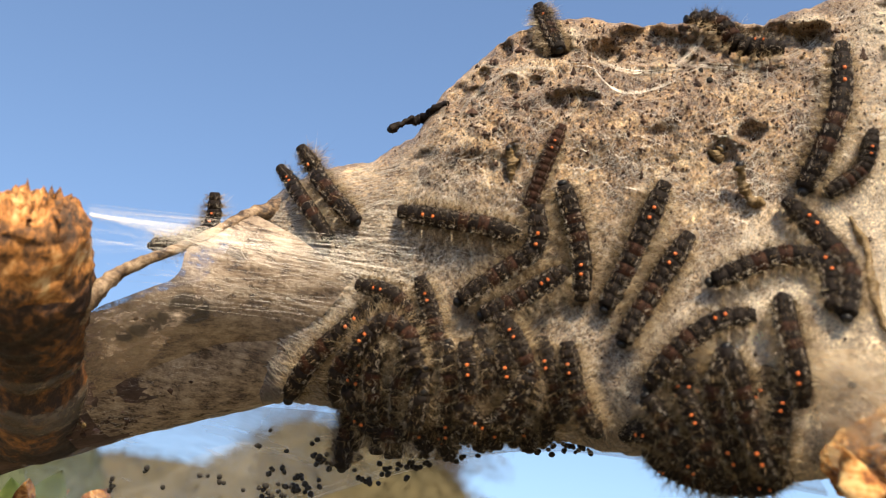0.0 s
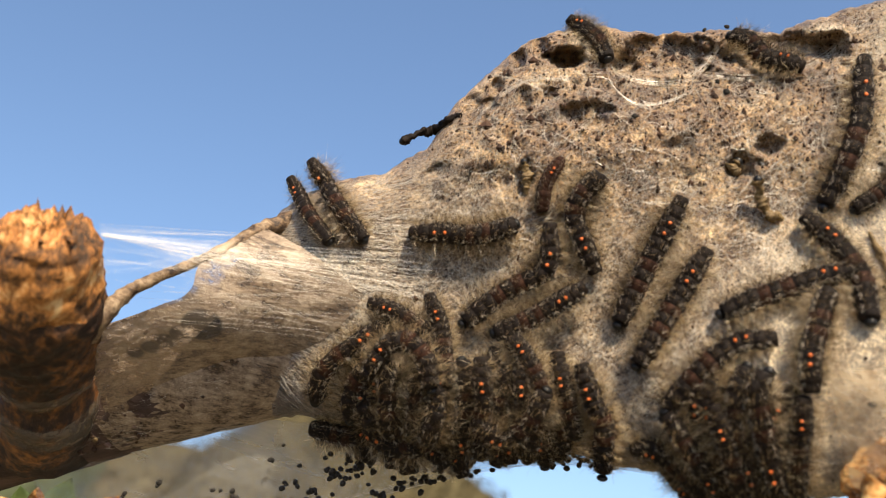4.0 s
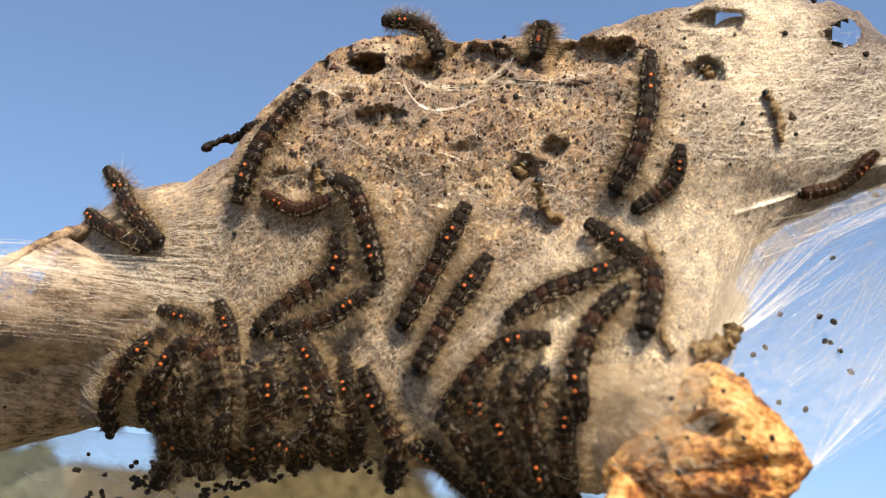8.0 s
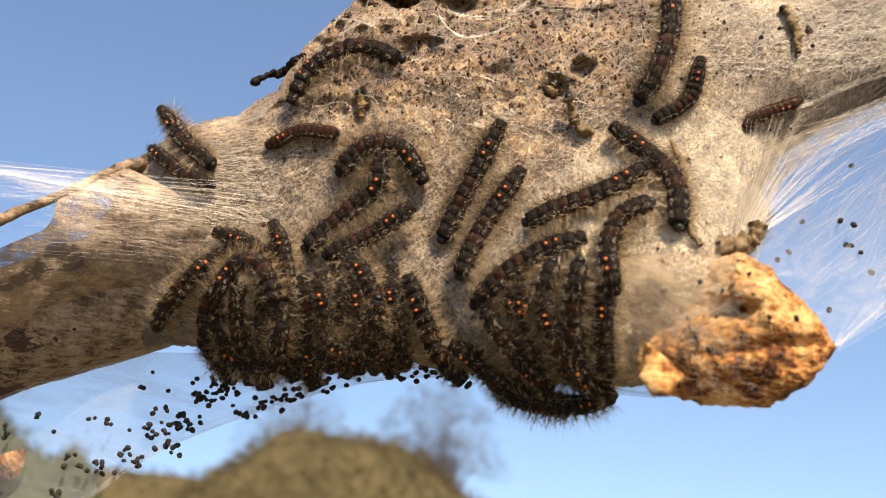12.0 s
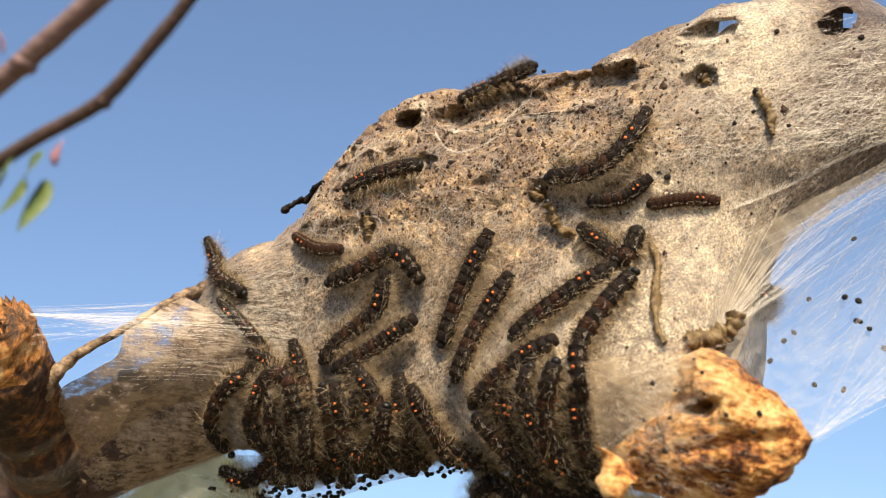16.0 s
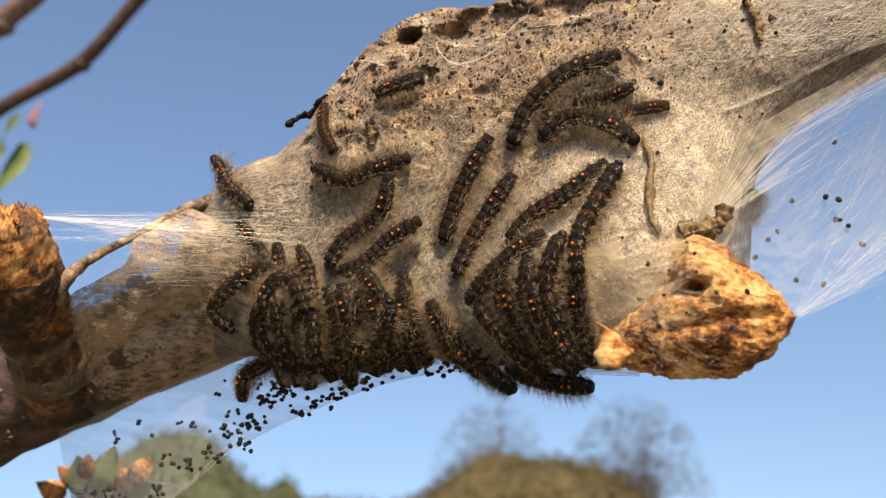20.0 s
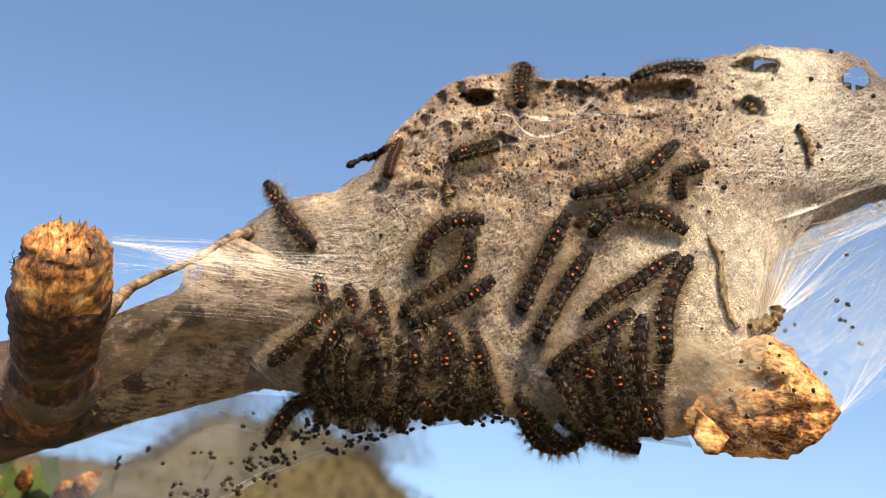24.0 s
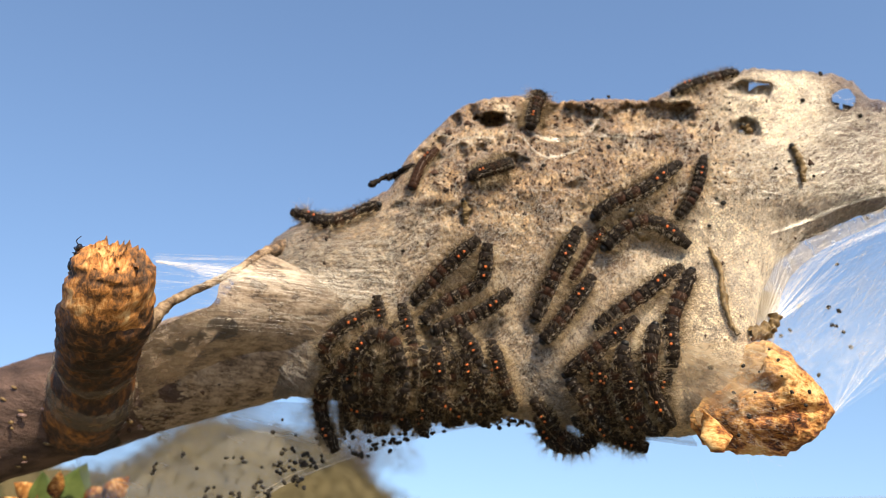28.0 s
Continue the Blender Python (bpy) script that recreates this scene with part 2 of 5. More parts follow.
def make_film(name):
    """Dirty silk drawn tight over bark: streaked along it, thin in places."""
    m, n, l, p = material(name)
    g = n.new("ShaderNodeNewGeometry").outputs["Position"]
    a = noise_node(n, l, 700, 6, 0.75, g, ((0.10, 1, 1), (0, 16, 0)))
    b = noise_node(n, l, 240, 6, 0.7, g)
    c = noise_node(n, l, 1700, 4, 0.8, g)
    f = calc(n, l, "ADD", calc(n, l, "MULTIPLY", a, 0.4), calc(n, l, "ADD", calc(n, l, "MULTIPLY", b, 0.35), calc(n, l, "MULTIPLY", c, 0.25)))
    r = ramp(n, [(0.40, (0.07, 0.044, 0.028)), (0.47, (0.21, 0.145, 0.093)), (0.53, (0.32, 0.235, 0.155)), (0.61, (0.52, 0.41, 0.29))])
    l.new(f, r.inputs[0])
    dark = None
    for x, y, d, r0, r1 in ((368, 562, -6, 0.0034, 0.0041), (338, 576, -5.5, 0.0019, 0.0027), (314, 587, -5, 0.0016, 0.0024), (290, 596, -4.5, 0.0014, 0.0022), (268, 604, -4, 0.0011, 0.0020)):
        z = near(n, l, spot(x, y, d), r0, r1)          # the film is darker in a round patch with a thin tail
        dark = z if dark is None else calc(n, l, "MAXIMUM", dark, z)
    col = mixed(n, l, calc(n, l, "MULTIPLY", dark, 0.82), r.outputs[0], (0.045, 0.04, 0.037))
    l.new(col, p.inputs["Base Color"])
    p.inputs["Roughness"].default_value, p.inputs["Specular IOR Level"].default_value = 0.45, 0.45
    bump(n, l, p, f, 0.8, 0.0008)
    k = n.new("ShaderNodeMapRange")
    k.inputs[1].default_value, k.inputs[2].default_value, k.inputs[3].default_value, k.inputs[4].default_value = 0.36, 0.52, 0.35, 0.96
    l.new(calc(n, l, "ADD", calc(n, l, "MULTIPLY", a, 0.5), calc(n, l, "MULTIPLY", b, 0.5)), k.inputs[0])
    t = n.new("ShaderNodeBsdfTransparent")
    mx = n.new("ShaderNodeMixShader")
    l.new(k.outputs[0], mx.inputs[0])
    l.new(t.outputs[0], mx.inputs[1])
    l.new(p.outputs[0], mx.inputs[2])
    l.new(mx.outputs[0], n["Material Output"].inputs[0])
    return m


def plain(name, colour, rough=0.5, spec=0.5):
    m, n, l, p = material(name)
    p.inputs["Base Color"].default_value = (*colour, 1)
    p.inputs["Roughness"].default_value = rough
    p.inputs["Specular IOR Level"].default_value = spec
    return m


SILK = make_silk()
GAUZE_LOW = make_gauze("thin_web_below", 0.24, 0.52, 300, 12, (0.54, 0.53, 0.51))
GAUZE_SIDE = make_gauze("thin_web_side", 0.09, 0.44, 500, -38, (0.78, 0.78, 0.79))
GAUZE_FAN = make_gauze("dense_side_web", 0.35, 1.0, 420, 60, (0.58, 0.49, 0.36))
STUB_BARK = patchy("rough_dark_bark_shaded", [(0.44, (0.012, 0.006, 0.004)), (0.52, (0.05, 0.024, 0.012)), (0.58, (0.20, 0.08, 0.022)), (0.66, (0.46, 0.20, 0.05))], 70, 600, 0.0014, ((1, 1, 0.6), (0, 0, 0)))
GAUZE_TWIG = make_gauze("thin_web_over_bark", 0.2, 0.85, 420, 14, (0.46, 0.375, 0.27))
FILM = make_film("dense_film")
GAUZE_VEIL = make_gauze("leaf_veil_silk", 0.15, 0.95, 620, 30, (0.60, 0.46, 0.29))
THREAD = plain("silk_thread", (0.62, 0.55, 0.44), 0.32, 0.6)
BARK = varied("bark", (0.018, 0.011, 0.009), (0.15, 0.094, 0.074), 210, 0.8, 0.0011, 0.9, ((0.35, 1, 1), (0, 16, 0)))
BARK_PURPLE = varied("young_bark", (0.09, 0.045, 0.045), (0.30, 0.20, 0.17), 160, 0.55, 0.0003, 0.5, ((0.3, 1, 1), (0, 30, 0)))
TWIG_BARK = patchy("pale_twig_bark", [(0.42, (0.035, 0.02, 0.012)), (0.5, (0.19, 0.12, 0.065)), (0.6, (0.42, 0.30, 0.18))], 300, 900, 0.0006)
CUT_WOOD = patchy("torn_wood", [(0.41, (0.03, 0.016, 0.008)), (0.475, (0.17, 0.075, 0.024)), (0.53, (0.50, 0.20, 0.045)), (0.61, (0.74, 0.47, 0.2))], 130, 620, 0.0016, ((1, 1, 0.45), (0, 8, 0)))
DRY_LEAF = patchy("dry_leaf", [(0.415, (0.045, 0.015, 0.006)), (0.46, (0.23, 0.07, 0.015)), (0.51, (0.56, 0.245, 0.055)), (0.59, (0.80, 0.53, 0.22))], 150, 1300, 0.0016, veil=(1310, 610, -24, 0.006, 0.019))
SHELL = varied("caterpillar_skin", (0.004, 0.003, 0.0025), (0.022, 0.014, 0.009), 900, 0.6, 0.0002, 0.7, None, 0.12)
RUSTY = varied("caterpillar_skin_rust", (0.012, 0.005, 0.003), (0.055, 0.021, 0.009), 900, 0.6, 0.0002, 0.7, None, 0.12)
FUR = hairy()
GOLD = golden()
WHITE_FUR = plain("white_hair", (0.46, 0.39, 0.30), 0.45, 0.3)
ORANGE = plain("orange_wart", (0.74, 0.165, 0.025), 0.4)
FACE = plain("black_head", (0.008, 0.007, 0.006), 0.42, 0.3)
PELLET = varied("dropping", (0.006, 0.006, 0.005), (0.04, 0.033, 0.026), 1500, 0.8, 0.0002, 0.8)
GREEN = varied("young_leaf", (0.05, 0.08, 0.022), (0.14, 0.18, 0.055), 120, 0.5, 0.0002, 0.4)
PINK = varied("pink_bud", (0.42, 0.14, 0.15), (0.62, 0.34, 0.32), 120, 0.5, 0.0002, 0.4)
BUSH = varied("far_bush", (0.068, 0.056, 0.025), (0.12, 0.094, 0.043), 3, 0.9, 0.02, 0.5)
GRASS = varied("grass", (0.085, 0.07, 0.036), (0.16, 0.13, 0.07), 2, 0.9, 0.02, 0.5)
ROOF = varied("roof_tiles", (0.13, 0.10, 0.09), (0.22, 0.17, 0.15), 3, 0.8, 0.01, 0.5)
SPECK = varied("crumbs", (0.012, 0.008, 0.006), (0.09, 0.045, 0.025), 400, 0.8, 0.0001, 0.3)
HUSK = varied("cast_skin", (0.05, 0.03, 0.012), (0.26, 0.17, 0.07), 900, 0.5, 0.0002, 0.7)
BUSH_GREEN = varied("far_green_bush", (0.055, 0.066, 0.032), (0.09, 0.10, 0.052), 3, 0.9, 0.02, 0.5)
WALL = varied("house_wall", (0.36, 0.31, 0.27), (0.5, 0.44, 0.39), 2, 0.9, 0.01, 0.3)
ANT_SKIN = plain("ant_shell", (0.006, 0.004, 0.004), 0.15, 0.8)


# ---- makers ----
def mesh_of(name, bm, *mats, smooth_faces=True):
    me = bpy.data.meshes.new(name)
    bm.to_mesh(me)
    bm.free()
    for m in mats:
        me.materials.append(m)
    if smooth_faces:
        me.shade_smooth()
    return me


def part(name, bm, mat, parent, label=""):
    ob = new(name, mesh_of(name, bm, mat))
    ob.parent = parent
    if label:
        tagged(ob, label)
    return ob


def grid_mesh(name, verts, nu, nv, mat, wrap=False, gone=None):
    """A sheet of nu x nv points, closed along v where wrap is set."""
    faces = []
    for i in range(nu - 1):
        for j in range(nv if wrap else nv - 1):
            k = (j + 1) % nv
            if gone and gone(verts[i * nv + j]):
                continue
            faces.append((i * nv + j, (i + 1) * nv + j, (i + 1) * nv + k, i * nv + k))
    me = bpy.data.meshes.new(name)
    me.from_pydata([tuple(v) for v in verts], [], faces)
    me.materials.append(mat)
    me.shade_smooth()
    return me


def smooth_line(pts, count):
    """count points at even steps along a soft line through pts, and its length."""
    p = [Vector(q) for q in pts]
    if len(p) == 2:
        p = [p[0], (p[0] + p[1]) / 2, p[1]]
    fine = []
    ext = [p[0] * 2 - p[1]] + p + [p[-1] * 2 - p[-2]]
    for a, b, c, d in zip(ext, ext[1:], ext[2:], ext[3:]):
        for k in range(12):
            t = k / 12
            fine.append(0.5 * (2 * b + (c - a) * t + (2 * a - 5 * b + 4 * c - d) * t * t + (3 * b - a - 3 * c + d) * t ** 3))
    fine.append(p[-1])
    run = np.concatenate([[0], np.cumsum([(b - a).length for a, b in zip(fine, fine[1:])])])
    arr = np.array([tuple(v) for v in fine])
    at = np.linspace(0, run[-1], count)
    return [Vector([np.interp(s, run, arr[:, k]) for k in range(3)]) for s in at], float(run[-1])


def tube(pts, radii, sides=14, rough=0.0, scale=100.0, steps=None):
    """Points round a soft line: verts, rings, sides."""
    n = steps or max(8, len(pts) * 8)
    line, _ = smooth_line(pts, n)
    rs = np.interp(np.linspace(0, 1, n), np.linspace(0, 1, len(radii)), radii)
    out = []
    side = None
    for i, c in enumerate(line):
        t = (line[min(i + 1, n - 1)] - line[max(i - 1, 0)]).normalized()
        side = (AWAY if side is None else side)
        side = (side - t * side.dot(t)).normalized()
        other = t.cross(side)
        for k in range(sides):
            a = 2 * math.pi * k / sides
            w = side * math.cos(a) + other * math.sin(a)
            q = c + w * rs[i]
            if rough:
                q = c + w * (rs[i] * (1 + rough * noise.noise(q * scale) + 0.5 * rough * noise.noise(q * scale * 3.1)))
            out.append(q)
    return out, n, sides


def tube_thing(name, pts, radii, mat, sides=14, rough=0.0, scale=100.0, steps=None, cap=True):
    v, n, s = tube(pts, radii, sides, rough, scale, steps)
    me = grid_mesh(name, v, n, s, mat, True)
    if cap:
        bm = bmesh.new()
        bm.from_mesh(me)
        bmesh.ops.holes_fill(bm, edges=[e for e in bm.edges if e.is_boundary])
        bm.to_mesh(me)
        bm.free()
        me.shade_smooth()
    return me


# ---- the branch, the web and its sheets ----
TOP = [330, 560, 400, 470, 430, 428, 470, 395, 500, 374, 560, 352, 620, 342, 680, 306, 720, 244, 750, 215, 780, 187, 810, 161, 850, 143, 920, 136, 1000, 150,
       1080, 143, 1160, 148, 1200, 132, 1250, 118, 1300, 107, 1360, 90, 1420, 96, 1500, 101, 1540, 118, 1570, 150, 1640, 164, 1760, 150]
LOW = [330, 720, 430, 700, 500, 690, 600, 700, 700, 722, 850, 720, 950, 742, 1100, 762, 1200, 772, 1260, 768, 1300, 746, 1330, 705, 1350, 635, 1361, 562, 1372, 503, 1402, 446,
       1465, 404, 1540, 370, 1640, 345, 1760, 330]


def face(x, y):
    """How far the web's front lies behind the plan at (x, y), in mm, without its relief."""
    a, b = curve_at(TOP, x), curve_at(LOW, x)
    s = min(1.0, max(-1.0, 2 * (y - a) / (b - a) - 1))
    base = -1.0 + 7 * smooth(330, 150, y) - 20 * smooth(830, 1390, x) * smooth(360, 640, y) + 3 * smooth(1350, 1650, x) + 9 * smooth(575, 345, x)
    base -= 4 * smooth(560, 700, x) * smooth(1250, 1000, x) * smooth(500, 640, y)
    rim = 1 - math.sqrt(max(0.0, 1 - abs(s) ** 3.2))
    return base + (11 if s < 0 else 9) * rim


HOLLOWS = [(874, 180, 25, 17, 10), (834, 166, 12, 16, 5), (806, 181, 11, 14, 5), (1002, 182, 76, 30, 4.6), (950, 192, 22, 15, 3), (1165, 178, 84, 27, 4.2), (1225, 166, 22, 18, 3),
         (815, 240, 13, 16, 2)]
PITS = [(905, 262, 36, 22, 3.4), (1345, 200, 28, 16, 4), (1360, 128, 42, 15, 4), (1108, 332, 20, 19, 2.6), (1145, 306, 20, 16, 2.6), (778, 222, 9, 12, 2.5), (852, 232, 10, 9, 2.2), (770, 248, 8, 10, 2.2),
         (700, 340, 16, 10, 1.6), (770, 352, 38, 22, 1.2), (1030, 305, 20, 14, 1.2), (822, 350, 14, 26, 1.2), (745, 255, 16, 22, 2.2), (1010, 205, 30, 9, -1.2), (1150, 206, 60, 8, -1.2)]
DENTS = HOLLOWS + PITS


def relief(x, y):
    """Lumps, pits and hollows of the web, in mm."""
    q = Vector((x * 0.01, y * 0.01, 0))
    rough = 0.35 + 0.9 * smooth(430, 230, y) * smooth(620, 720, x) * smooth(1420, 1250, x)
    d = rough * (1.6 * noise.noise(q * 1.1) + 0.9 * noise.noise(q * 3.3) + 0.6 * noise.noise(q * 8.0) + 0.35 * noise.noise(q * 19.0))
    for cx, cy, rx, ry, deep in DENTS:
        e = ((x - cx) / rx) ** 2 + ((y - cy) / ry) ** 2
        if e < 3.2:
            e *= 1 + 0.5 * noise.noise(Vector((x * 0.035, y * 0.035, cx))) + 0.6 * noise.noise(Vector((x * 0.1, y * 0.1, cy)))
            d += deep * (1 - smooth(0.45, 1.3, e))
    return d


def skin(x, y):
    return face(x, y) + relief(x, y)


def make_web():
    nu, nf, nb = 440, 220, 26
    verts = []
    for i in range(nu):
        x = 332 + (1758 - 332) * i / (nu - 1)
        a, b = curve_at(TOP, x), curve_at(LOW, x)
        for j in range(nf):
            s = j / (nf - 1)
            s = s - 0.10 * math.sin(2 * math.pi * s)
            y = a + (b - a) * s
            edge = 1.6 * noise.noise(Vector((x * 0.03, s * 2, 5.0))) * (smooth(0.2, 0, s) + smooth(0.8, 1, s))
            edge += 0.9 * noise.noise(Vector((x * 0.11, s * 3, 8.0))) * (smooth(0.15, 0, s) + smooth(0.9, 1, s))
            verts.append(spot(x, y + 3.2 * edge, skin(x, y)))
        back = (17 + 3 * noise.noise(Vector((x * 0.01, 0, 9)))) * (1 - 0.65 * smooth(1240, 1340, x) * smooth(1560, 1420, x))
        for j in range(nb):
            s = (j + 1) / (nb + 1)
            y = b + (a - b) * s
            s = s ** (1 + 1.6 * smooth(1150, 1300, x))
            verts.append(spot(x, y, max(face(x, a), face(x, b)) * (1 - math.sin(math.pi * s)) + math.sin(math.pi * s) ** 0.6 * back * 1.6 + 2.0))
    def torn(q):
        """True where the web is torn right through, near its upper end."""
        w = q - spot(784, 441)
        s = 1 + w.dot(AWAY) * 1000 / FAR
        x, y = 784 + w.dot(ACROSS) / STEP / s, 441 - w.dot(UP) / STEP / s
        g = 0.35 * noise.noise(Vector((x * 0.06, y * 0.06, 1)))
        return any(((x - a) / c) ** 2 + ((y - b) / e) ** 2 < 1 + g for a, b, c, e in ((1524, 150, 24, 20), (1362, 126, 30, 9), (1338, 206, 10, 7)))
    me = grid_mesh("silk_web", verts, nu, nf + nb, SILK, True, torn)
    ob = new("silk_web", me)
    return tagged(ob, "tan and grey silken tent, dirty and pitted, round the branch", "web")


def make_branch():
    me = tube_thing("branch", [spot(-1500, 1230, 8), spot(-600, 925, 14), spot(-60, 742, 19), spot(300, 638, 17.5), spot(700, 530, 14), spot(1200, 372, 15),
                               spot(1700, 235, 19), spot(2400, 60, 22), spot(3400, -200, 20)],
                    [0.021, 0.018, 0.0151, 0.0136, 0.012, 0.0118, 0.0125, 0.013, 0.014], BARK, 40, 0.07, 90, 200)
    return tagged(new("branch", me), "grey-brown tree branch with rough bark, veiled in silk", "branch")


def make_stub():
    thing = tagged(new("broken_stub"), "short broken side shoot with a torn orange-brown end, on the branch", "branch stub")
    thing.location = spot(100, 690, 0)
    line = [spot(116, 722, 14), spot(124, 676, 4), spot(134, 612, -8), spot(143, 562, -17), spot(154, 500, -24), spot(165, 437, -27)]
    v, n, s = tube(line, [0.0112, 0.0104, 0.0080, 0.0092, 0.0102, 0.0082], 44, 0.08, 150, 90)
    off = thing.location
    for i in range(n):                   # two swollen rings at the foot
        u = i / (n - 1)
        c = sum((v[i * s + k] for k in range(s)), Vector()) / s
        g = 1 + 0.08 * math.exp(-((u - 0.30) / 0.035) ** 2) + 0.09 * math.exp(-((u - 0.46) / 0.04) ** 2) - 0.07 * math.exp(-((u - 0.38) / 0.03) ** 2)
        for k in range(s):
            v[i * s + k] = c + (v[i * s + k] - c) * g - off
    cut = int(n * 0.50)
    # dark bark; the shade on the lower shoot is put into this colour too
    low = new("shoot", grid_mesh("shoot", v[:cut * s], cut, s, STUB_BARK, True))
    low.parent = thing
    rest = v[(cut - 1) * s:]
    m = n - cut + 1
    axis = (line[-1] - line[-2]).normalized()
    tipc = sum(rest[-s:], Vector()) / s
    for k in range(1, 9):                # the torn, hollow end
        for j in range(s):
            e = rest[(m - 1) * s + j]
            w = e.lerp(tipc, k / 8.2)
            tear = 0.0034 * noise.noise(Vector((j * 0.7, k * 0.8, 3))) + 0.0018 * noise.noise(Vector((j * 2.3, k * 2.0, 7)))
            rest.append(w + axis * (tear + 0.0022 * math.sin(k / 8 * math.pi)))
    for i, q in enumerate(rest):         # crumbling bark and splintered wood
        c = sum(rest[i // s * s:i // s * s + s], Vector()) / s
        u = smooth(0, 6, i // s)
        rest[i] = q + (q - c).normalized() * u * (0.0007 * noise.noise(q * 330 + off * 330) + 0.0006 * noise.noise(q * 900) + 0.0004 * noise.noise(q * 2100))
    neck = int(m * 0.70)
    collar = new("bark_collar", grid_mesh("bark_collar", rest[:neck * s], neck, s, STUB_BARK, True))
    collar.parent = thing
    tagged(collar, "dark cracked bark with orange patches")
    for lo, hi in ((0.22, 0.34), (0.40, 0.50)):       # silk wound round the shoot
        ring = [v[i * s + k] + (v[i * s + k] - sum((v[i * s + q] for q in range(s)), Vector()) / s).normalized() * 0.0005 for i in range(int(n * lo), int(n * hi)) for k in range(s)]
        veil = new("silk_ring", grid_mesh("silk_ring", ring, int(n * hi) - int(n * lo), s, GAUZE_TWIG, True))
        veil.parent = thing
        tagged(veil, "grey film of silk round the shoot")
    rest, m = rest[(neck - 1) * s:], m - neck + 1
    top = new("torn_end", grid_mesh("torn_end", rest, m + 8, s, CUT_WOOD, True))
    top.parent = thing
    tagged(top, "splintered orange-brown wood")
    for k in range(40):                  # splinters round the rim
        a = random.random() * 6.283
        c = tipc + off * 0
        side = ACROSS * math.cos(a) * 0.0072 + AWAY * math.sin(a) * 0.0072
        bm = bmesh.new()
        h = random.uniform(0.0004, 0.0012)
        bmesh.ops.create_cone(bm, segments=4, radius1=0.0006, radius2=0.0001, depth=h * 2)
        lean = pose(*(c + side * random.uniform(0.3, 1.05) - axis * 0.0006), random.uniform(-45, 45), random.uniform(-20, 60), random.uniform(0, 360))
        bmesh.ops.transform(bm, matrix=lean, verts=bm.verts)
        part("splinter", bm, CUT_WOOD, thing)
    return thing


def make_leaf():
    thing = tagged(new("dry_leaf"), "curled dry orange-brown leaf spun into the end of the web", "leaf")
    thing.location = spot(1380, 720, -18)
    off = thing.location
    nu, nv = 130, 110
    verts = []
    for i in range(nu):                  # from the web towards the pointed tip
        u = i / (nu - 1)
        x = 1240 + 268 * u
        hi = curve_at([0, 735, 0.1, 700, 0.22, 645, 0.37, 605, 0.52, 590, 0.67, 614, 0.78, 650, 0.9, 682, 1, 727], u)
        lo = curve_at([0, 748, 0.08, 785, 0.3, 803, 0.64, 808, 0.8, 788, 0.92, 758, 1, 729], u)
        deep = curve_at([0, 0.5, 0.1, 2.0, 0.3, 4.5, 0.5, 7.5, 0.7, 8, 0.9, 4.5, 1, 0.3], u)
        for j in range(nv):
            a = 2 * math.pi * j / nv
            y = (hi + lo) / 2 - (hi - lo) / 2 * -math.cos(a)
            q = Vector((x * 0.012, y * 0.012, math.sin(a) * 0.5))
            fold = 0.9 * noise.noise(q * 1.6) + 0.6 * abs(noise.noise(q * 3.1)) + 0.4 * noise.noise(q * 7) + 0.4 * noise.noise(Vector((q.x * 9, q.y * 26, q.z)))
            groove = 1.8 * math.exp(-((y - (728 + 6 * math.sin(x * 0.02))) / 9) ** 2) * smooth(0.25, 0.6, u) * smooth(1.0, 0.9, u)
            pit = 7.0 * math.exp(-((x - 1382) / 22) ** 2 - ((y - 676) / 11) ** 2) + 3.0 * math.exp(-((x - 1385) / 34) ** 2 - ((y - 778) / 12) ** 2)
            d = -19 - deep * 0.8 * max(0, math.sin(a)) ** 0.7 - deep * 0.9 * min(0, math.sin(a)) + (fold + groove + pit) * (0.2 + 0.8 * smooth(1, 0.85, u))
            d += 8 * smooth(0.62, 0.12, u) * smooth(735, 640, y) + 0.9 * noise.noise(q * 5) * smooth(0.7, 0.3, u) * smooth(740, 650, y)
            verts.append(spot(x + 7 * noise.noise(q * 5.3) * smooth(1, 0.9, u), y + (5 * noise.noise(q * 4) + 2.5 * noise.noise(q * 11)) * smooth(1, 0.9, u), d) - off)
    blade = new("blade", grid_mesh("blade", verts, nu, nv, DRY_LEAF, True))
    blade.parent = thing
    verts = []
    for i in range(24):                  # the small curled lobe
        u = i / 23
        c = spot(1264 + 26 * u + 10 * math.sin(u * 3), 722 + 78 * u, -31 + 2 * math.sin(u * 5))
        r = 0.0036 * min(1.0, u * 1.7 + 0.03) ** 0.9 * (1 - 0.65 * smooth(0.6, 1.0, u))
        for j in range(20):
            a = 2 * math.pi * j / 20
            w = ACROSS * math.cos(a) * 1.0 - AWAY * math.sin(a) * 0.7
            q = c + w * r
            verts.append(q + w.normalized() * (0.0009 * noise.noise(q * 260) + 0.0005 * noise.noise(q * 700)) - off)
    lobe = new("curled_lobe", grid_mesh("curled_lobe", verts, 24, 20, DRY_LEAF, True))
    lobe.parent = thing
    return thing


def make_twig():
    me = tube_thing("bowed_twig", [spot(175, 590, -14), spot(222, 556, -16), spot(258, 522, -13), spot(296, 498, -10.5), spot(345, 478, -8), spot(400, 452, -4), spot(450, 424, 3), spot(520, 400, 12)],
                    [0.0034, 0.0022, 0.0012, 0.0009, 0.001, 0.0014, 0.0018, 0.0018], TWIG_BARK, 14, 0.3, 600, 80)
    return tagged(new("bowed_twig", me), "thin bowed twig between the broken stub and the web", "twig")


BRANCH = make_branch()
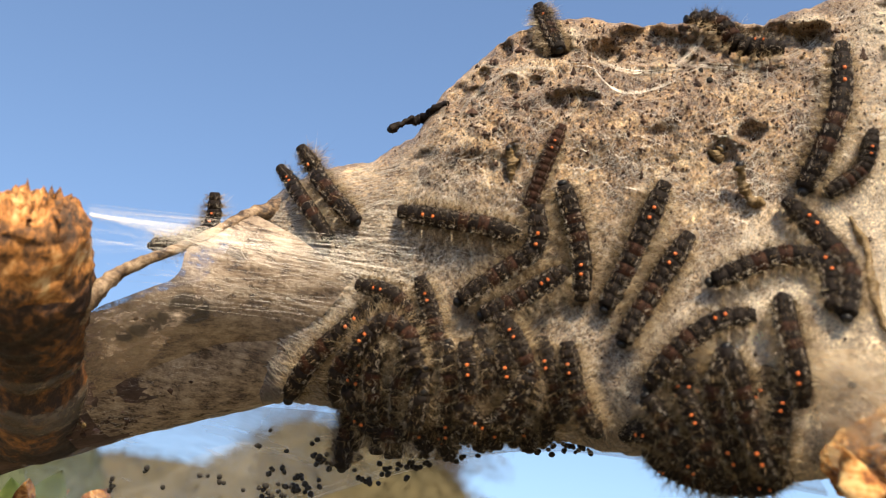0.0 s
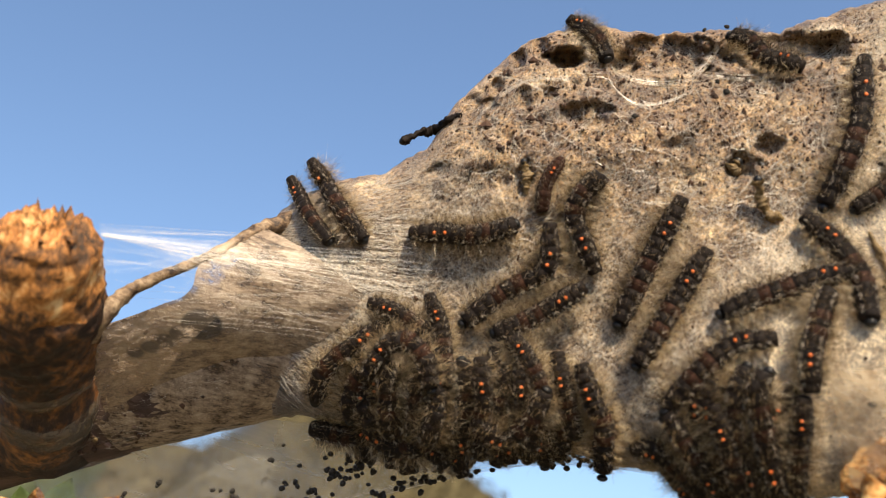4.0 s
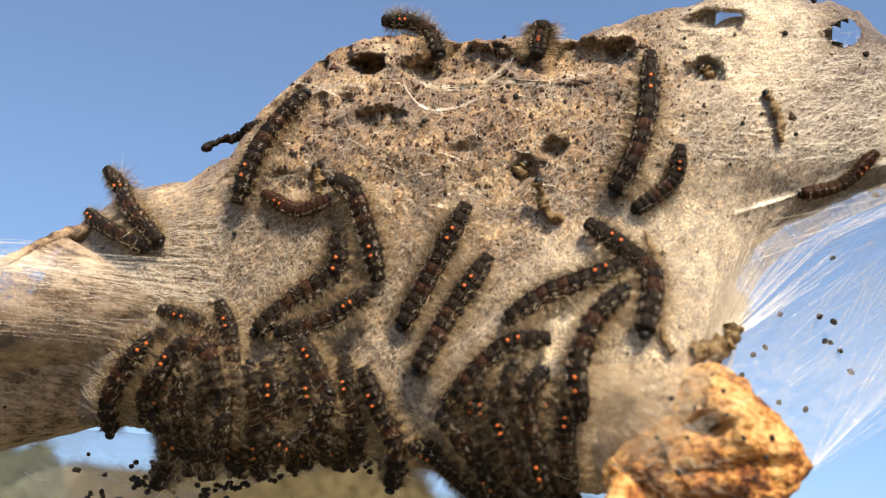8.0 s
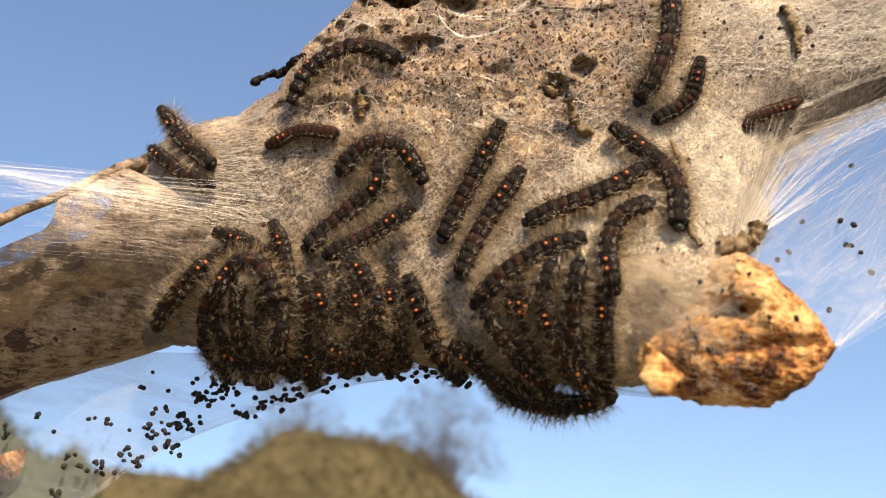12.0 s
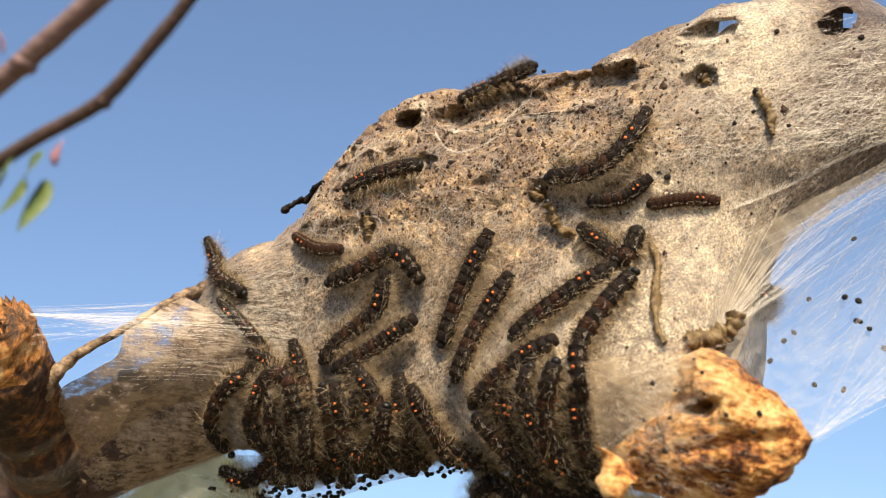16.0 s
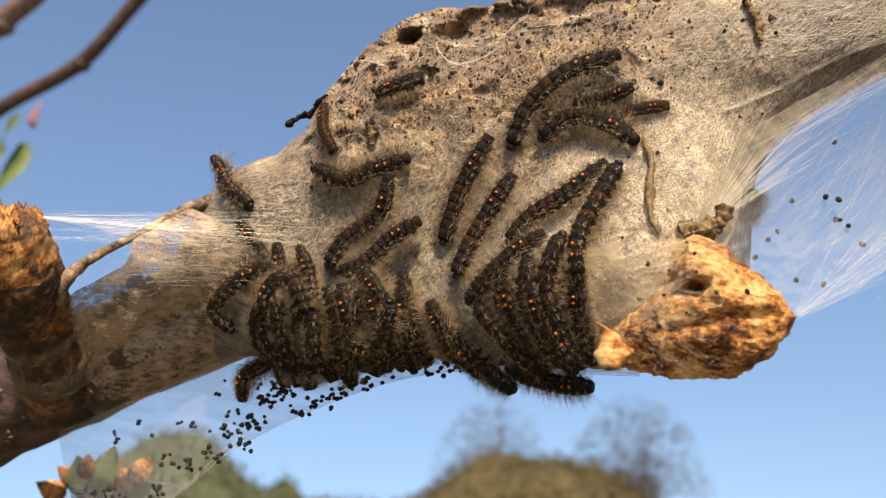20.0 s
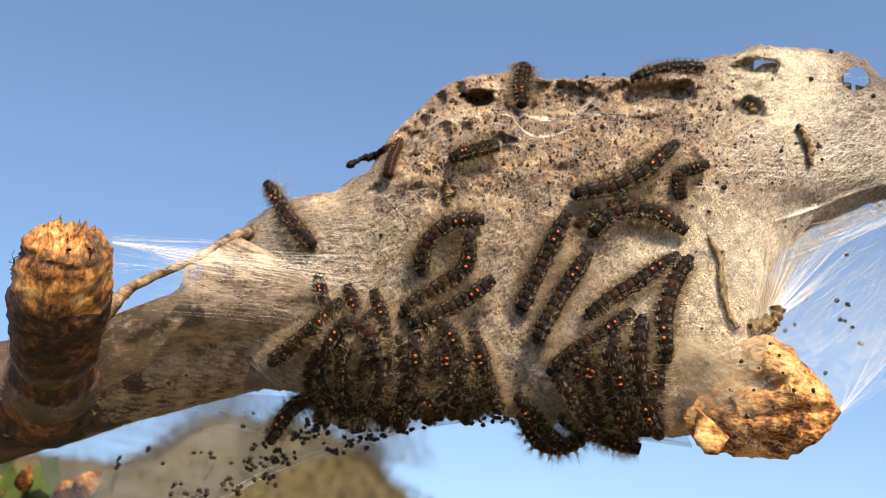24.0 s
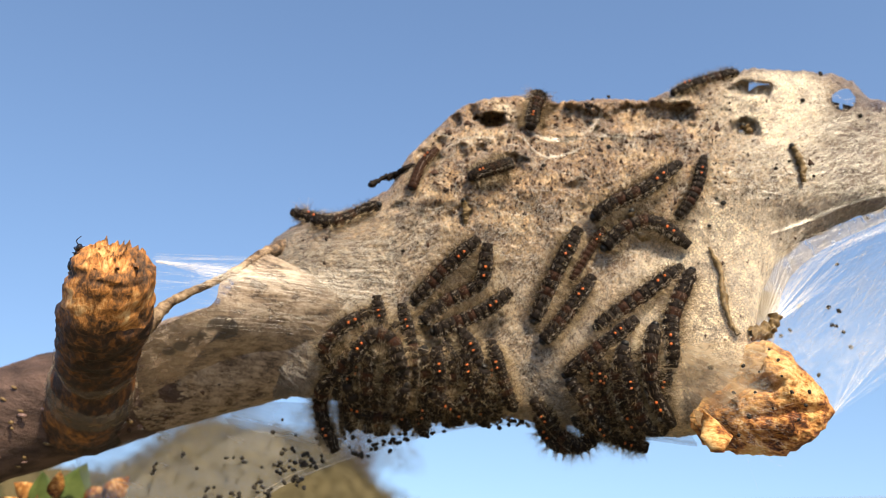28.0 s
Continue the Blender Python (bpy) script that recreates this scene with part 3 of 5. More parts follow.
WEB = make_web()
make_stub()
make_leaf()
make_twig()


# ---- caterpillars: a chain of stiff rings on the web's face ----
MOVES = []
RING, FAT = 0.0021, 0.00190


def ring_mesh(name, mat, lumpy=1.0):
    bm = bmesh.new()
    rings = []
    for u, r in ((-0.7, 0.82), (-0.5, 0.94), (-0.22, 0.98), (0.0, 1.02), (0.22, 0.98), (0.5, 0.94), (0.7, 0.82)):
        ring = []
        for k in range(14):
            a = 2 * math.pi * k / 14
            w = 1 + 0.10 * lumpy * max(0, math.cos(a * 7 / 1.0)) * (1 - abs(u) * 1.4)
            ring.append(bm.verts.new((u * RING, math.sin(a) * FAT * r * w, math.cos(a) * FAT * r * w * 0.95)))
        rings.append(ring)
    for a, b in zip(rings, rings[1:]):
        for k in range(14):
            bm.faces.new((a[k], a[(k + 1) % 14], b[(k + 1) % 14], b[k]))
    bm.faces.new(rings[0])
    bm.faces.new(rings[-1])
    bmesh.ops.recalc_face_normals(bm, faces=bm.faces)
    return mesh_of(name, bm, mat)


def hair_mesh(name, mats, seed, count, long, pale):
    """Hairs that stand out from warts round the ring; the pale ones lie in a patch low on each side."""
    rnd = random.Random(seed)
    verts, faces, which = [], [], []

    def hair(root, way, length, r, slot):
        a = way.cross(Vector((rnd.random(), rnd.random(), 0.3))).normalized() * r
        b = way.cross(a).normalized() * r
        bend = Vector((rnd.gauss(0, 0.25), rnd.gauss(0, 0.25), rnd.gauss(0, 0.2) - 0.12)) * length
        i = len(verts)
        mid = root + way * length * 0.55 + bend * 0.3
        verts.extend((root + a, root - a * 0.5 + b, root - a * 0.5 - b, mid + a * 0.7, mid - a * 0.35 + b * 0.7, mid - a * 0.35 - b * 0.7, root + way * length + bend))
        for p, q in ((0, 1), (1, 2), (2, 0)):
            faces.append((i + p, i + q, i + 3 + q, i + 3 + p))
            faces.append((i + 3 + p, i + 3 + q, i + 6))
            which.extend((slot, slot))
    for k in range(count):
        side = rnd.choice((-1, 1))
        at = rnd.choice((18, 52, 80, 92, 108))
        ang = radians(at) * side + rnd.gauss(0, 0.10)
        out = Vector((0, math.sin(ang), math.cos(ang)))
        root = Vector((rnd.gauss(0, 0.16) * RING, 0, 0)) + out * FAT * 0.95
        way = (out + Vector((rnd.gauss(0, 0.55), rnd.gauss(0, 0.35), rnd.gauss(0, 0.35)))).normalized()
        low = at > 70
        hair(root, way, long * rnd.uniform(0.45, 1.25) * (1.15 if low else 0.72), rnd.uniform(0.000015, 0.000028) * (1.15 if low else 1.0), 2 if low and rnd.random() < 0.8 else 0)
    for k in range(pale):
        side = rnd.choice((-1, 1))
        ang = radians(42 + rnd.gauss(0, 7)) * side
        out = Vector((0, math.sin(ang), math.cos(ang)))
        root = Vector((rnd.gauss(0.1, 0.2) * RING, 0, 0)) + out * FAT
        hair(root, (out * 0.4 + Vector((rnd.gauss(-0.5, 0.4), rnd.gauss(0, 0.3), 0))).normalized(), rnd.uniform(0.0004, 0.0009), 0.000028, 1)
    me = bpy.data.meshes.new(name)
    me.from_pydata([tuple(v) for v in verts], [], faces)
    for m in mats:
        me.materials.append(m)
    me.polygons.foreach_set("material_index", which)
    me.update()
    return me


def blob(name, mat, rx, ry, rz, seg=10, rough=0.0):
    bm = bmesh.new()
    bmesh.ops.create_uvsphere(bm, u_segments=seg, v_segments=max(6, seg - 3), radius=1)
    for v in bm.verts:
        k = 1 + rough * noise.noise(v.co * 1.9 + Vector((rx * 9e3, 0, 0)))
        v.co = Vector((v.co.x * rx * k, v.co.y * ry * k, v.co.z * rz * k))
    return mesh_of(name, bm, mat)


DARK_RING, RUST_RING = ring_mesh("body_ring", SHELL), ring_mesh("body_ring", RUSTY)
HAIRS = [hair_mesh("hair_tuft", (FUR, WHITE_FUR, GOLD), s, 180, 0.0027, 26) for s in range(5)]
SPARSE = [hair_mesh("hair_tuft", (FUR, WHITE_FUR, GOLD), 20 + s, 90, 0.0020, 14) for s in range(3)]
WART = blob("orange_wart", ORANGE, 0.00034, 0.00034, 0.00028, 8)
HEAD = blob("head", FACE, 0.0010, 0.00125, 0.00115, 12, 0.05)
LEG = blob("foot", SHELL, 0.00035, 0.0005, 0.0008, 7)


def lie(x, y, lift, fat):
    """The place and the outward way of a body's middle over the web at (x, y)."""
    d = min(face(x, y), skin(x, y) + 0.4) - lift - FAT * 900 * fat
    gx = (face(x + 8, y) - face(x - 8, y)) / (16 * 0.131)
    gy = (face(x, y + 8) - face(x, y - 8)) / (16 * 0.131)
    gx, gy = max(-1.5, min(1.5, gx)), max(-1.5, min(1.5, gy))
    out = (-AWAY + ACROSS * gx - UP * gy).normalized()
    return spot(x, y, d), out


def chain(points, lift, fat, count, depth=None, wild=0.0):
    """Poses for count rings and a head along a line of plan points, from the tail on."""
    flat = [Vector((points[i], points[i + 1], 0)) for i in range(0, len(points), 2)]
    if wild:                             # no two hang alike in the heap
        flat = [q + Vector((5 * math.sin(k * 1.9 + wild), 3 * math.cos(k * 2.3 + wild), 0)) for k, q in enumerate(flat)]
    line, _ = smooth_line(flat, count + 1)
    if depth is None:
        at = [lie(q.x, q.y, lift, fat) for q in line]
    else:
        at = [(spot(q.x, q.y, depth), -AWAY) for q in line]
    poses = []
    for i in range(count + 1):
        a, b = at[max(0, i - 1)][0], at[min(count, i + 1)][0]
        x = (b - a).normalized()
        z = (at[i][1] - x * at[i][1].dot(x)).normalized()
        m = Matrix((x, z.cross(x), z)).transposed().to_4x4()
        m.translation = at[i][0]
        poses.append(m)
    return poses, sum((b[0] - a[0]).length for a, b in zip(at, at[1:]))


def caterpillar(label, rows, lift=0.0, fat=1.0, count=12, rusty=False, depth=None, group="caterpillars on the web", hidden=()):
    wild = 0.01 + abs(math.sin(rows[0][1] * 1.7 + rows[0][2])) * 6 if len(rows) == 1 else 0.0
    laid = [(r[0], *chain(r[1:], lift, fat, count, 21.0 if r[0] in hidden else depth, wild)) for r in rows]
    if laid[0][0] > 0:
        laid.insert(0, (0.0, *laid[0][1:]))
    if laid[-1][0] < 28:
        laid.append((28.0, *laid[-1][1:]))
    long = sorted(s for _, _, s in laid)[len(laid) // 2]
    thing = tagged(new("caterpillar"), label, "caterpillar", group)
    base = laid[0][1][count // 2].translation.copy()
    thing.location = base
    rnd = random.Random(int(abs(base.x * 1e6) + abs(base.z * 1e6)))
    stretch = min(1.25, max(0.62, long / count / RING))
    still = len(rows) == 1
    hairs = SPARSE if fat < 0.8 else HAIRS
    for i in range(count + 1):
        head = i == count
        ob = new("head" if head else "body_ring", HEAD if head else (RUST_RING if rusty or 6 <= i <= 8 and i != 7 else DARK_RING))
        ob.parent = thing
        w = fat * float(np.interp(i, [0, 1, 2, count - 2, count - 1, count], [0.72, 0.92, 1, 1, 0.92, 0.8]))
        ob.scale = (stretch * (w if head else 1), w, w)
        for_rows = []
        for t, poses, _ in laid:
            m = poses[i].copy()
            m.translation -= base
            for_rows.append((t, m))
        if still:                        # a slow, slight sway of those that stay
            ph, amp = rnd.random() * 6.28 + i * 0.35, 0.00016
            m0 = for_rows[0][1]
            for_rows = [(t, Matrix.Translation((amp * math.sin(t * 0.9 + ph), 0, amp * math.cos(t * 0.7 + ph))) @ m0) for t in (0, 4, 8, 12, 16, 20, 24, 28)]
        ob.rotation_mode = "QUATERNION"
        MOVES.append((ob, for_rows))
        if head:
            continue
        tuft = new("hair_tuft", hairs[(i * 3 + rnd.randrange(2)) % len(hairs)])
        tuft.parent = ob
        if i in (2, 3):
            wart = new("orange_wart", WART)
            wart.parent = ob
            wart.location = (0, 0, FAT * 1.06)
        if i in (3, 4, 5, 6) or i >= count - 3:
            for s in (-1, 1):
                leg = new("foot", LEG)
                leg.parent = ob
                leg.location = (0, s * FAT * 0.55, -FAT * 0.8)
    return thing


CRAWLERS = {}

CRAWLERS['A'] = (0, [
    (0, 519, 330, 557, 382, 607, 434),
    (3, 519, 331, 556, 382, 600, 440),
    (6, 511, 336, 550, 385, 599, 433),
    (8, 502, 332, 550, 384, 601, 433),
    (11, 502, 333, 556, 389, 602, 430),
    (13.5, 489, 336, 521, 380, 586, 425),
    (16, 480, 332, 513, 385, 589, 433),
    (20, 486, 337, 531, 389, 589, 439),
    (22.5, 488, 334, 528, 394, 581, 440),
    (25, 515, 338, 550, 385, 598, 438),
    (26, 511, 344, 545, 394, 616, 387),
    (28, 509, 350, 577, 365, 663, 334)])

CRAWLERS['B'] = (0, [
    (0, 486, 356, 529, 406, 568, 459),
    (3, 488, 354, 515, 401, 545, 440),
    (6, 473, 370, 523, 409, 574, 445),
    (8, 467, 388, 528, 416, 584, 441),
    (11, 474, 386, 541, 428, 587, 445),
    (13.5, 504, 413, 553, 441, 618, 498),
    (16, 542, 442, 584, 485, 624, 536),
    (20, 567, 467, 592, 505, 620, 548),
    (22.5, 583, 493, 597, 534, 613, 574),
    (25, 605, 500, 612, 530, 620, 575),
    (28, 628, 547, 638, 584, 643, 636)])

CRAWLERS['C'] = (0, [
    (0, 676, 419, 735, 428, 790, 437, 841, 452),
    (3, 672, 420, 727, 429, 782, 437, 837, 445),
    (6, 681, 448, 731, 413, 747, 347, 747, 284),
    (8, 715, 370, 733, 315, 759, 267, 798, 222),
    (11, 722, 346, 741, 300, 795, 259, 863, 285),
    (13.5, 732, 303, 786, 263, 850, 256, 914, 270),
    (16, 795, 280, 857, 265, 920, 261),
    (20, 848, 279, 883, 272, 917, 266),
    (22.5, 830, 287, 868, 275, 902, 267),
    (25, 840, 283, 875, 272, 910, 262),
    (28, 839, 283, 874, 271, 909, 261)])

CRAWLERS['D'] = (-0.3, [
    (0, 891, 302, 871, 350, 848, 412),
    (3, 891, 305, 867, 343, 840, 409),
    (6, 781, 391, 815, 383, 857, 362),
    (8, 752, 367, 796, 388, 844, 373),
    (11, 691, 414, 731, 382, 791, 388),
    (13.5, 684, 361, 724, 377, 788, 386),
    (16, 689, 348, 732, 373, 779, 380),
    (18.5, 714, 339, 737, 367, 780, 386),
    (20, 733, 283, 737, 325, 755, 368),
    (22.5, 748, 254, 724, 284, 710, 319),
    (25, 730, 260, 727, 285, 722, 315),
    (28, 767, 237, 741, 265, 723, 306)])

CRAWLERS['E'] = (0.4, [
    (0, 924, 529, 920, 467, 895, 377),
    (3, 916, 470, 887, 402, 913, 363, 955, 344),
    (6, 920, 476, 900, 412, 884, 365, 846, 364),
    (8, 911, 477, 893, 411, 873, 360, 847, 348),
    (11, 918, 476, 893, 421, 852, 397, 790, 409),
    (13.5, 907, 429, 865, 399, 813, 421, 792, 482),
    (16, 910, 440, 875, 398, 813, 415, 750, 433),
    (17, 888, 396, 838, 402, 780, 420, 728, 444),
    (20, 884, 399, 827, 408, 774, 418, 718, 390),
    (22.5, 873, 398, 818, 404, 772, 447, 758, 497),
    (25, 880, 392, 830, 400, 790, 435, 780, 485),
    (28, 840, 405, 797, 443, 760, 480, 723, 519)])

CRAWLERS['F'] = (1.2, [
    (0, 862, 417, 858, 467, 807, 507, 753, 544),
    (3, 860, 422, 853, 477, 799, 508, 743, 553),
    (6, 855, 421, 852, 467, 795, 507, 734, 550),
    (8, 858, 422, 851, 473, 795, 512, 742, 559),
    (11, 855, 433, 847, 474, 791, 518, 742, 559),
    (13.5, 856, 430, 841, 472, 785, 516, 736, 561),
    (16, 854, 434, 834, 486, 776, 522, 735, 560),
    (20, 856, 431, 832, 485, 773, 517, 736, 562),
    (22.5, 858, 432, 842, 489, 777, 527, 738, 567),
    (25, 865, 425, 855, 475, 800, 515, 745, 555),
    (28, 863, 418, 849, 481, 786, 517, 738, 558)])

CRAWLERS['G'] = (2.5, [
    (0, 897, 500, 863, 522, 817, 550, 786, 563),
    (3, 900, 501, 861, 526, 815, 553, 784, 565),
    (8, 899, 504, 862, 529, 815, 551, 777, 559),
    (11, 897, 504, 862, 529, 820, 553, 779, 569),
    (13.5, 897, 509, 855, 535, 798, 560, 763, 575),
    (16, 899, 509, 855, 533, 791, 564, 761, 575),
    (20, 901, 509, 853, 532, 802, 570, 761, 575),
    (22.5, 893, 505, 853, 534, 799, 563, 759, 578),
    (25, 900, 500, 860, 530, 800, 560, 760, 575),
    (28, 900, 502, 859, 531, 796, 559, 759, 572)])

CRAWLERS['H'] = (0, [
    (0, 1030, 384, 995, 466, 955, 551),
    (6, 1030, 387, 991, 462, 948, 550),
    (8, 1029, 390, 991, 466, 946, 551),
    (13.5, 1029, 390, 984, 472, 944, 554),
    (20, 1027, 389, 977, 466, 944, 547),
    (25, 1028, 390, 985, 480, 950, 555),
    (28, 1029, 390, 986, 472, 948, 555)])

CRAWLERS['I'] = (0, [
    (0, 1063, 453, 1023, 519, 979, 597),
    (6, 1064, 456, 1022, 527, 975, 609),
    (8, 1062, 460, 1019, 527, 975, 612),
    (13.5, 1058, 460, 1007, 536, 974, 610),
    (20, 1065, 458, 1008, 536, 971, 607),
    (25, 1065, 458, 1020, 530, 980, 605),
    (28, 1054, 478, 1006, 545, 964, 592)])

CRAWLERS['J'] = (0.4, [
    (0, 1263, 193, 1262, 264, 1242, 326, 1214, 387),
    (6, 1271, 197, 1269, 265, 1250, 330, 1222, 389),
    (8, 1271, 183, 1275, 251, 1262, 313, 1232, 370),
    (11, 1270, 185, 1273, 254, 1260, 317, 1231, 365),
    (13.5, 1268, 186, 1279, 256, 1258, 309, 1209, 350),
    (16, 1273, 242, 1251, 281, 1202, 312, 1132, 314),
    (20, 1237, 286, 1162, 300, 1100, 345, 1068, 405),
    (22.5, 1205, 264, 1149, 311, 1092, 344, 1025, 356),
    (25, 1215, 270, 1165, 315, 1110, 335, 1055, 350),
    (28, 1213, 270, 1156, 311, 1103, 334, 1061, 362)])

CRAWLERS['K'] = (-0.2, [
    (0, 1303, 310, 1289, 356, 1243, 390),
    (8, 1320, 310, 1310, 352, 1258, 393),
    (11, 1317, 307, 1302, 355, 1254, 390),
    (13.5, 1314, 313, 1294, 360, 1234, 393),
    (16, 1277, 338, 1238, 359, 1187, 359),
    (20, 1258, 339, 1220, 348, 1171, 351),
    (22.5, 1233, 280, 1213, 333, 1254, 346),
    (25, 1288, 310, 1240, 312, 1215, 365),
    (28, 1266, 257, 1252, 312, 1218, 367)])

CRAWLERS['L'] = (-0.3, [
    (8, 1569, 319, 1527, 356, 1473, 371),
    (11, 1472, 353, 1421, 383, 1402, 431),
    (13.5, 1421, 382, 1370, 390, 1329, 375),
    (16, 1368, 382, 1326, 374, 1273, 375),
    (20, 1308, 375, 1270, 374, 1226, 378),
    (22.5, 1181, 354, 1129, 359, 1082, 372),
    (25, 1110, 372, 1068, 395, 1040, 440),
    (28, 1083, 380, 1044, 436, 1019, 482)])

CRAWLERS['M'] = (0.6, [
    (0, 1254, 535, 1243, 486, 1185, 475, 1094, 511),
    (3, 1262, 472, 1205, 481, 1146, 502, 1088, 537),
    (6, 1258, 468, 1202, 488, 1138, 507, 1080, 517),
    (8, 1257, 463, 1213, 482, 1153, 504, 1098, 542),
    (11, 1256, 459, 1206, 490, 1141, 508, 1074, 521),
    (13.5, 1224, 462, 1181, 488, 1123, 518, 1074, 561),
    (16, 1228, 463, 1178, 487, 1116, 523, 1075, 553),
    (20, 1221, 461, 1174, 496, 1108, 528, 1071, 565),
    (22.5, 1217, 460, 1162, 498, 1105, 531, 1067, 564),
    (25, 1218, 462, 1160, 500, 1110, 535, 1068, 565),
    (28, 1217, 461, 1154, 505, 1101, 541, 1064, 567)])

CRAWLERS['N'] = (0.6, [
    (0, 1199, 404, 1239, 448, 1272, 494, 1270, 557),
    (3, 1197, 404, 1234, 439, 1262, 480, 1271, 536),
    (6, 1205, 411, 1244, 441, 1279, 484, 1285, 550),
    (8, 1207, 413, 1251, 444, 1293, 482, 1292, 560),
    (11, 1208, 410, 1247, 445, 1286, 486, 1303, 558),
    (13.5, 1185, 389, 1233, 426, 1286, 475, 1289, 540),
    (16, 1184, 401, 1213, 428, 1247, 449, 1264, 409),
    (18.5, 1237, 442, 1236, 406, 1203, 375, 1145, 372),
    (20, 1263, 421, 1220, 387, 1167, 370, 1119, 399),
    (22.5, 1231, 409, 1182, 379, 1121, 379, 1097, 422),
    (25, 1230, 410, 1180, 380, 1120, 380, 1065, 420),
    (28, 1230, 411, 1176, 374, 1123, 381, 1079, 420)])

CRAWLERS['O'] = (1.2, [
    (0, 1214, 662, 1207, 614, 1195, 570, 1189, 529),
    (6, 1199, 611, 1198, 576, 1216, 527, 1244, 492),
    (8, 1207, 661, 1205, 602, 1221, 542, 1262, 497),
    (11, 1207, 643, 1201, 587, 1213, 537, 1264, 515),
    (13.5, 1204, 636, 1198, 587, 1213, 540, 1247, 509),
    (16, 1202, 639, 1200, 573, 1232, 518, 1271, 473),
    (20, 1198, 637, 1202, 575, 1227, 514, 1250, 461),
    (22.5, 1207, 637, 1201, 569, 1217, 510, 1247, 461),
    (25, 1205, 630, 1205, 560, 1220, 500, 1245, 460),
    (28, 1206, 631, 1205, 557, 1223, 505, 1244, 461)])

CRAWLERS['P'] = (1, [
    (0, 1146, 556, 1106, 564, 1055, 603, 1015, 657),
    (8, 1153, 565, 1106, 573, 1061, 611, 1014, 668),
    (11, 1156, 564, 1105, 574, 1047, 612, 997, 650),
    (13.5, 1155, 565, 1104, 583, 1042, 613, 996, 661),
    (16, 1148, 564, 1106, 582, 1046, 619, 1003, 651),
    (20, 1130, 564, 1085, 586, 1033, 621, 994, 652),
    (22.5, 1132, 561, 1089, 595, 1039, 633, 997, 670),
    (25, 1145, 558, 1100, 590, 1050, 620, 1005, 655),
    (28, 1133, 557, 1080, 598, 1037, 630, 1005, 656)])

CRAWLERS['Q'] = (2.5, [
    (0, 1181, 767, 1152, 712, 1137, 653, 1118, 598),
    (8, 1157, 769, 1144, 700, 1135, 640, 1162, 606),
    (11, 1187, 779, 1154, 744, 1151, 665, 1161, 598),
    (13.5, 1173, 787, 1140, 738, 1139, 666, 1161, 598),
    (16, 1156, 777, 1144, 718, 1141, 660, 1167, 595),
    (20, 1168, 762, 1152, 702, 1146, 641, 1177, 568),
    (22.5, 1190, 759, 1162, 693, 1155, 626, 1168, 563),
    (25, 1190, 765, 1165, 690, 1160, 620, 1165, 565),
    (28, 1199, 741, 1169, 683, 1164, 620, 1175, 562)])

CRAWLERS['R1'] = (2, [
    (25, 1138, 770, 1118, 710, 1108, 650, 1115, 600)])

CRAWLERS['R2'] = (1, [
    (25, 1078, 625, 1072, 670, 1085, 720, 1100, 765)])

CRAWLERS['R3'] = (1, [
    (0, 1018, 741, 1048, 763, 1086, 776, 1130, 785),
    (11, 1022, 762, 1052, 783, 1095, 796, 1137, 804),
    (18.5, 937, 818, 940, 784, 936, 748, 956, 716),
    (20, 1000, 766, 964, 749, 957, 719, 951, 687),
    (22.5, 952, 744, 982, 784, 1027, 789, 1058, 756),
    (25, 955, 735, 985, 782, 1035, 785, 1070, 760)])

CRAWLERS['R4'] = (0.5, [
    (0, 1195, 767, 1152, 782, 1100, 775, 1063, 754),
    (11, 1183, 786, 1136, 797, 1085, 784, 1043, 758),
    (20, 1163, 798, 1115, 790, 1056, 771, 1025, 747),
    (25, 1150, 790, 1105, 775, 1060, 755, 1020, 735)])

CRAWLERS['R5'] = (2.4, [
    (25, 1010, 665, 1040, 690, 1060, 730, 1090, 770)])

CRAWLERS['R6'] = (3, [
    (0, 1067, 663, 1086, 707, 1101, 752, 1123, 778),
    (25, 1125, 640, 1135, 700, 1150, 740, 1175, 765)])

CRAWLERS['R7'] = (1.5, [
    (0, 988, 719, 1011, 710, 1049, 732, 1078, 761),
    (25, 950, 705, 975, 735, 1000, 770, 1035, 795)])

CRAWLERS['S1'] = (1, [
    (0, 638, 550, 602, 579, 544, 632, 505, 689),
    (3, 637, 553, 601, 577, 547, 622, 534, 669),
    (6, 624, 559, 585, 584, 536, 628, 513, 677),
    (8, 624, 560, 578, 583, 533, 639, 510, 705),
    (11, 628, 555, 583, 587, 529, 635, 480, 670),
    (13.5, 604, 568, 548, 592, 511, 635, 527, 675),
    (16, 615, 559, 541, 592, 495, 646, 505, 700),
    (20, 626, 549, 567, 563, 496, 609, 525, 652),
    (22.5, 614, 544, 582, 584, 539, 615, 482, 612),
    (25, 642, 540, 600, 570, 555, 610, 545, 665),
    (28, 644, 536, 591, 562, 559, 604, 585, 648)])

CRAWLERS['S2'] = (1.5, [
    (0, 628, 630, 610, 678, 594, 730, 586, 783),
    (3, 625, 699, 591, 711, 557, 711, 515, 699),
    (8, 649, 673, 630, 718, 603, 751, 582, 775),
    (11, 660, 649, 645, 697, 588, 727, 542, 693),
    (13.5, 508, 715, 548, 738, 589, 717, 629, 674),
    (16, 490, 728, 540, 744, 596, 713, 644, 664),
    (20, 514, 761, 525, 727, 575, 707, 618, 675),
    (22.5, 506, 772, 550, 734, 603, 707, 632, 665),
    (25, 515, 775, 545, 715, 600, 685, 625, 640),
    (26, 490, 750, 541, 756, 570, 721, 578, 676),
    (28, 573, 783, 552, 730, 553, 678, 585, 646)])

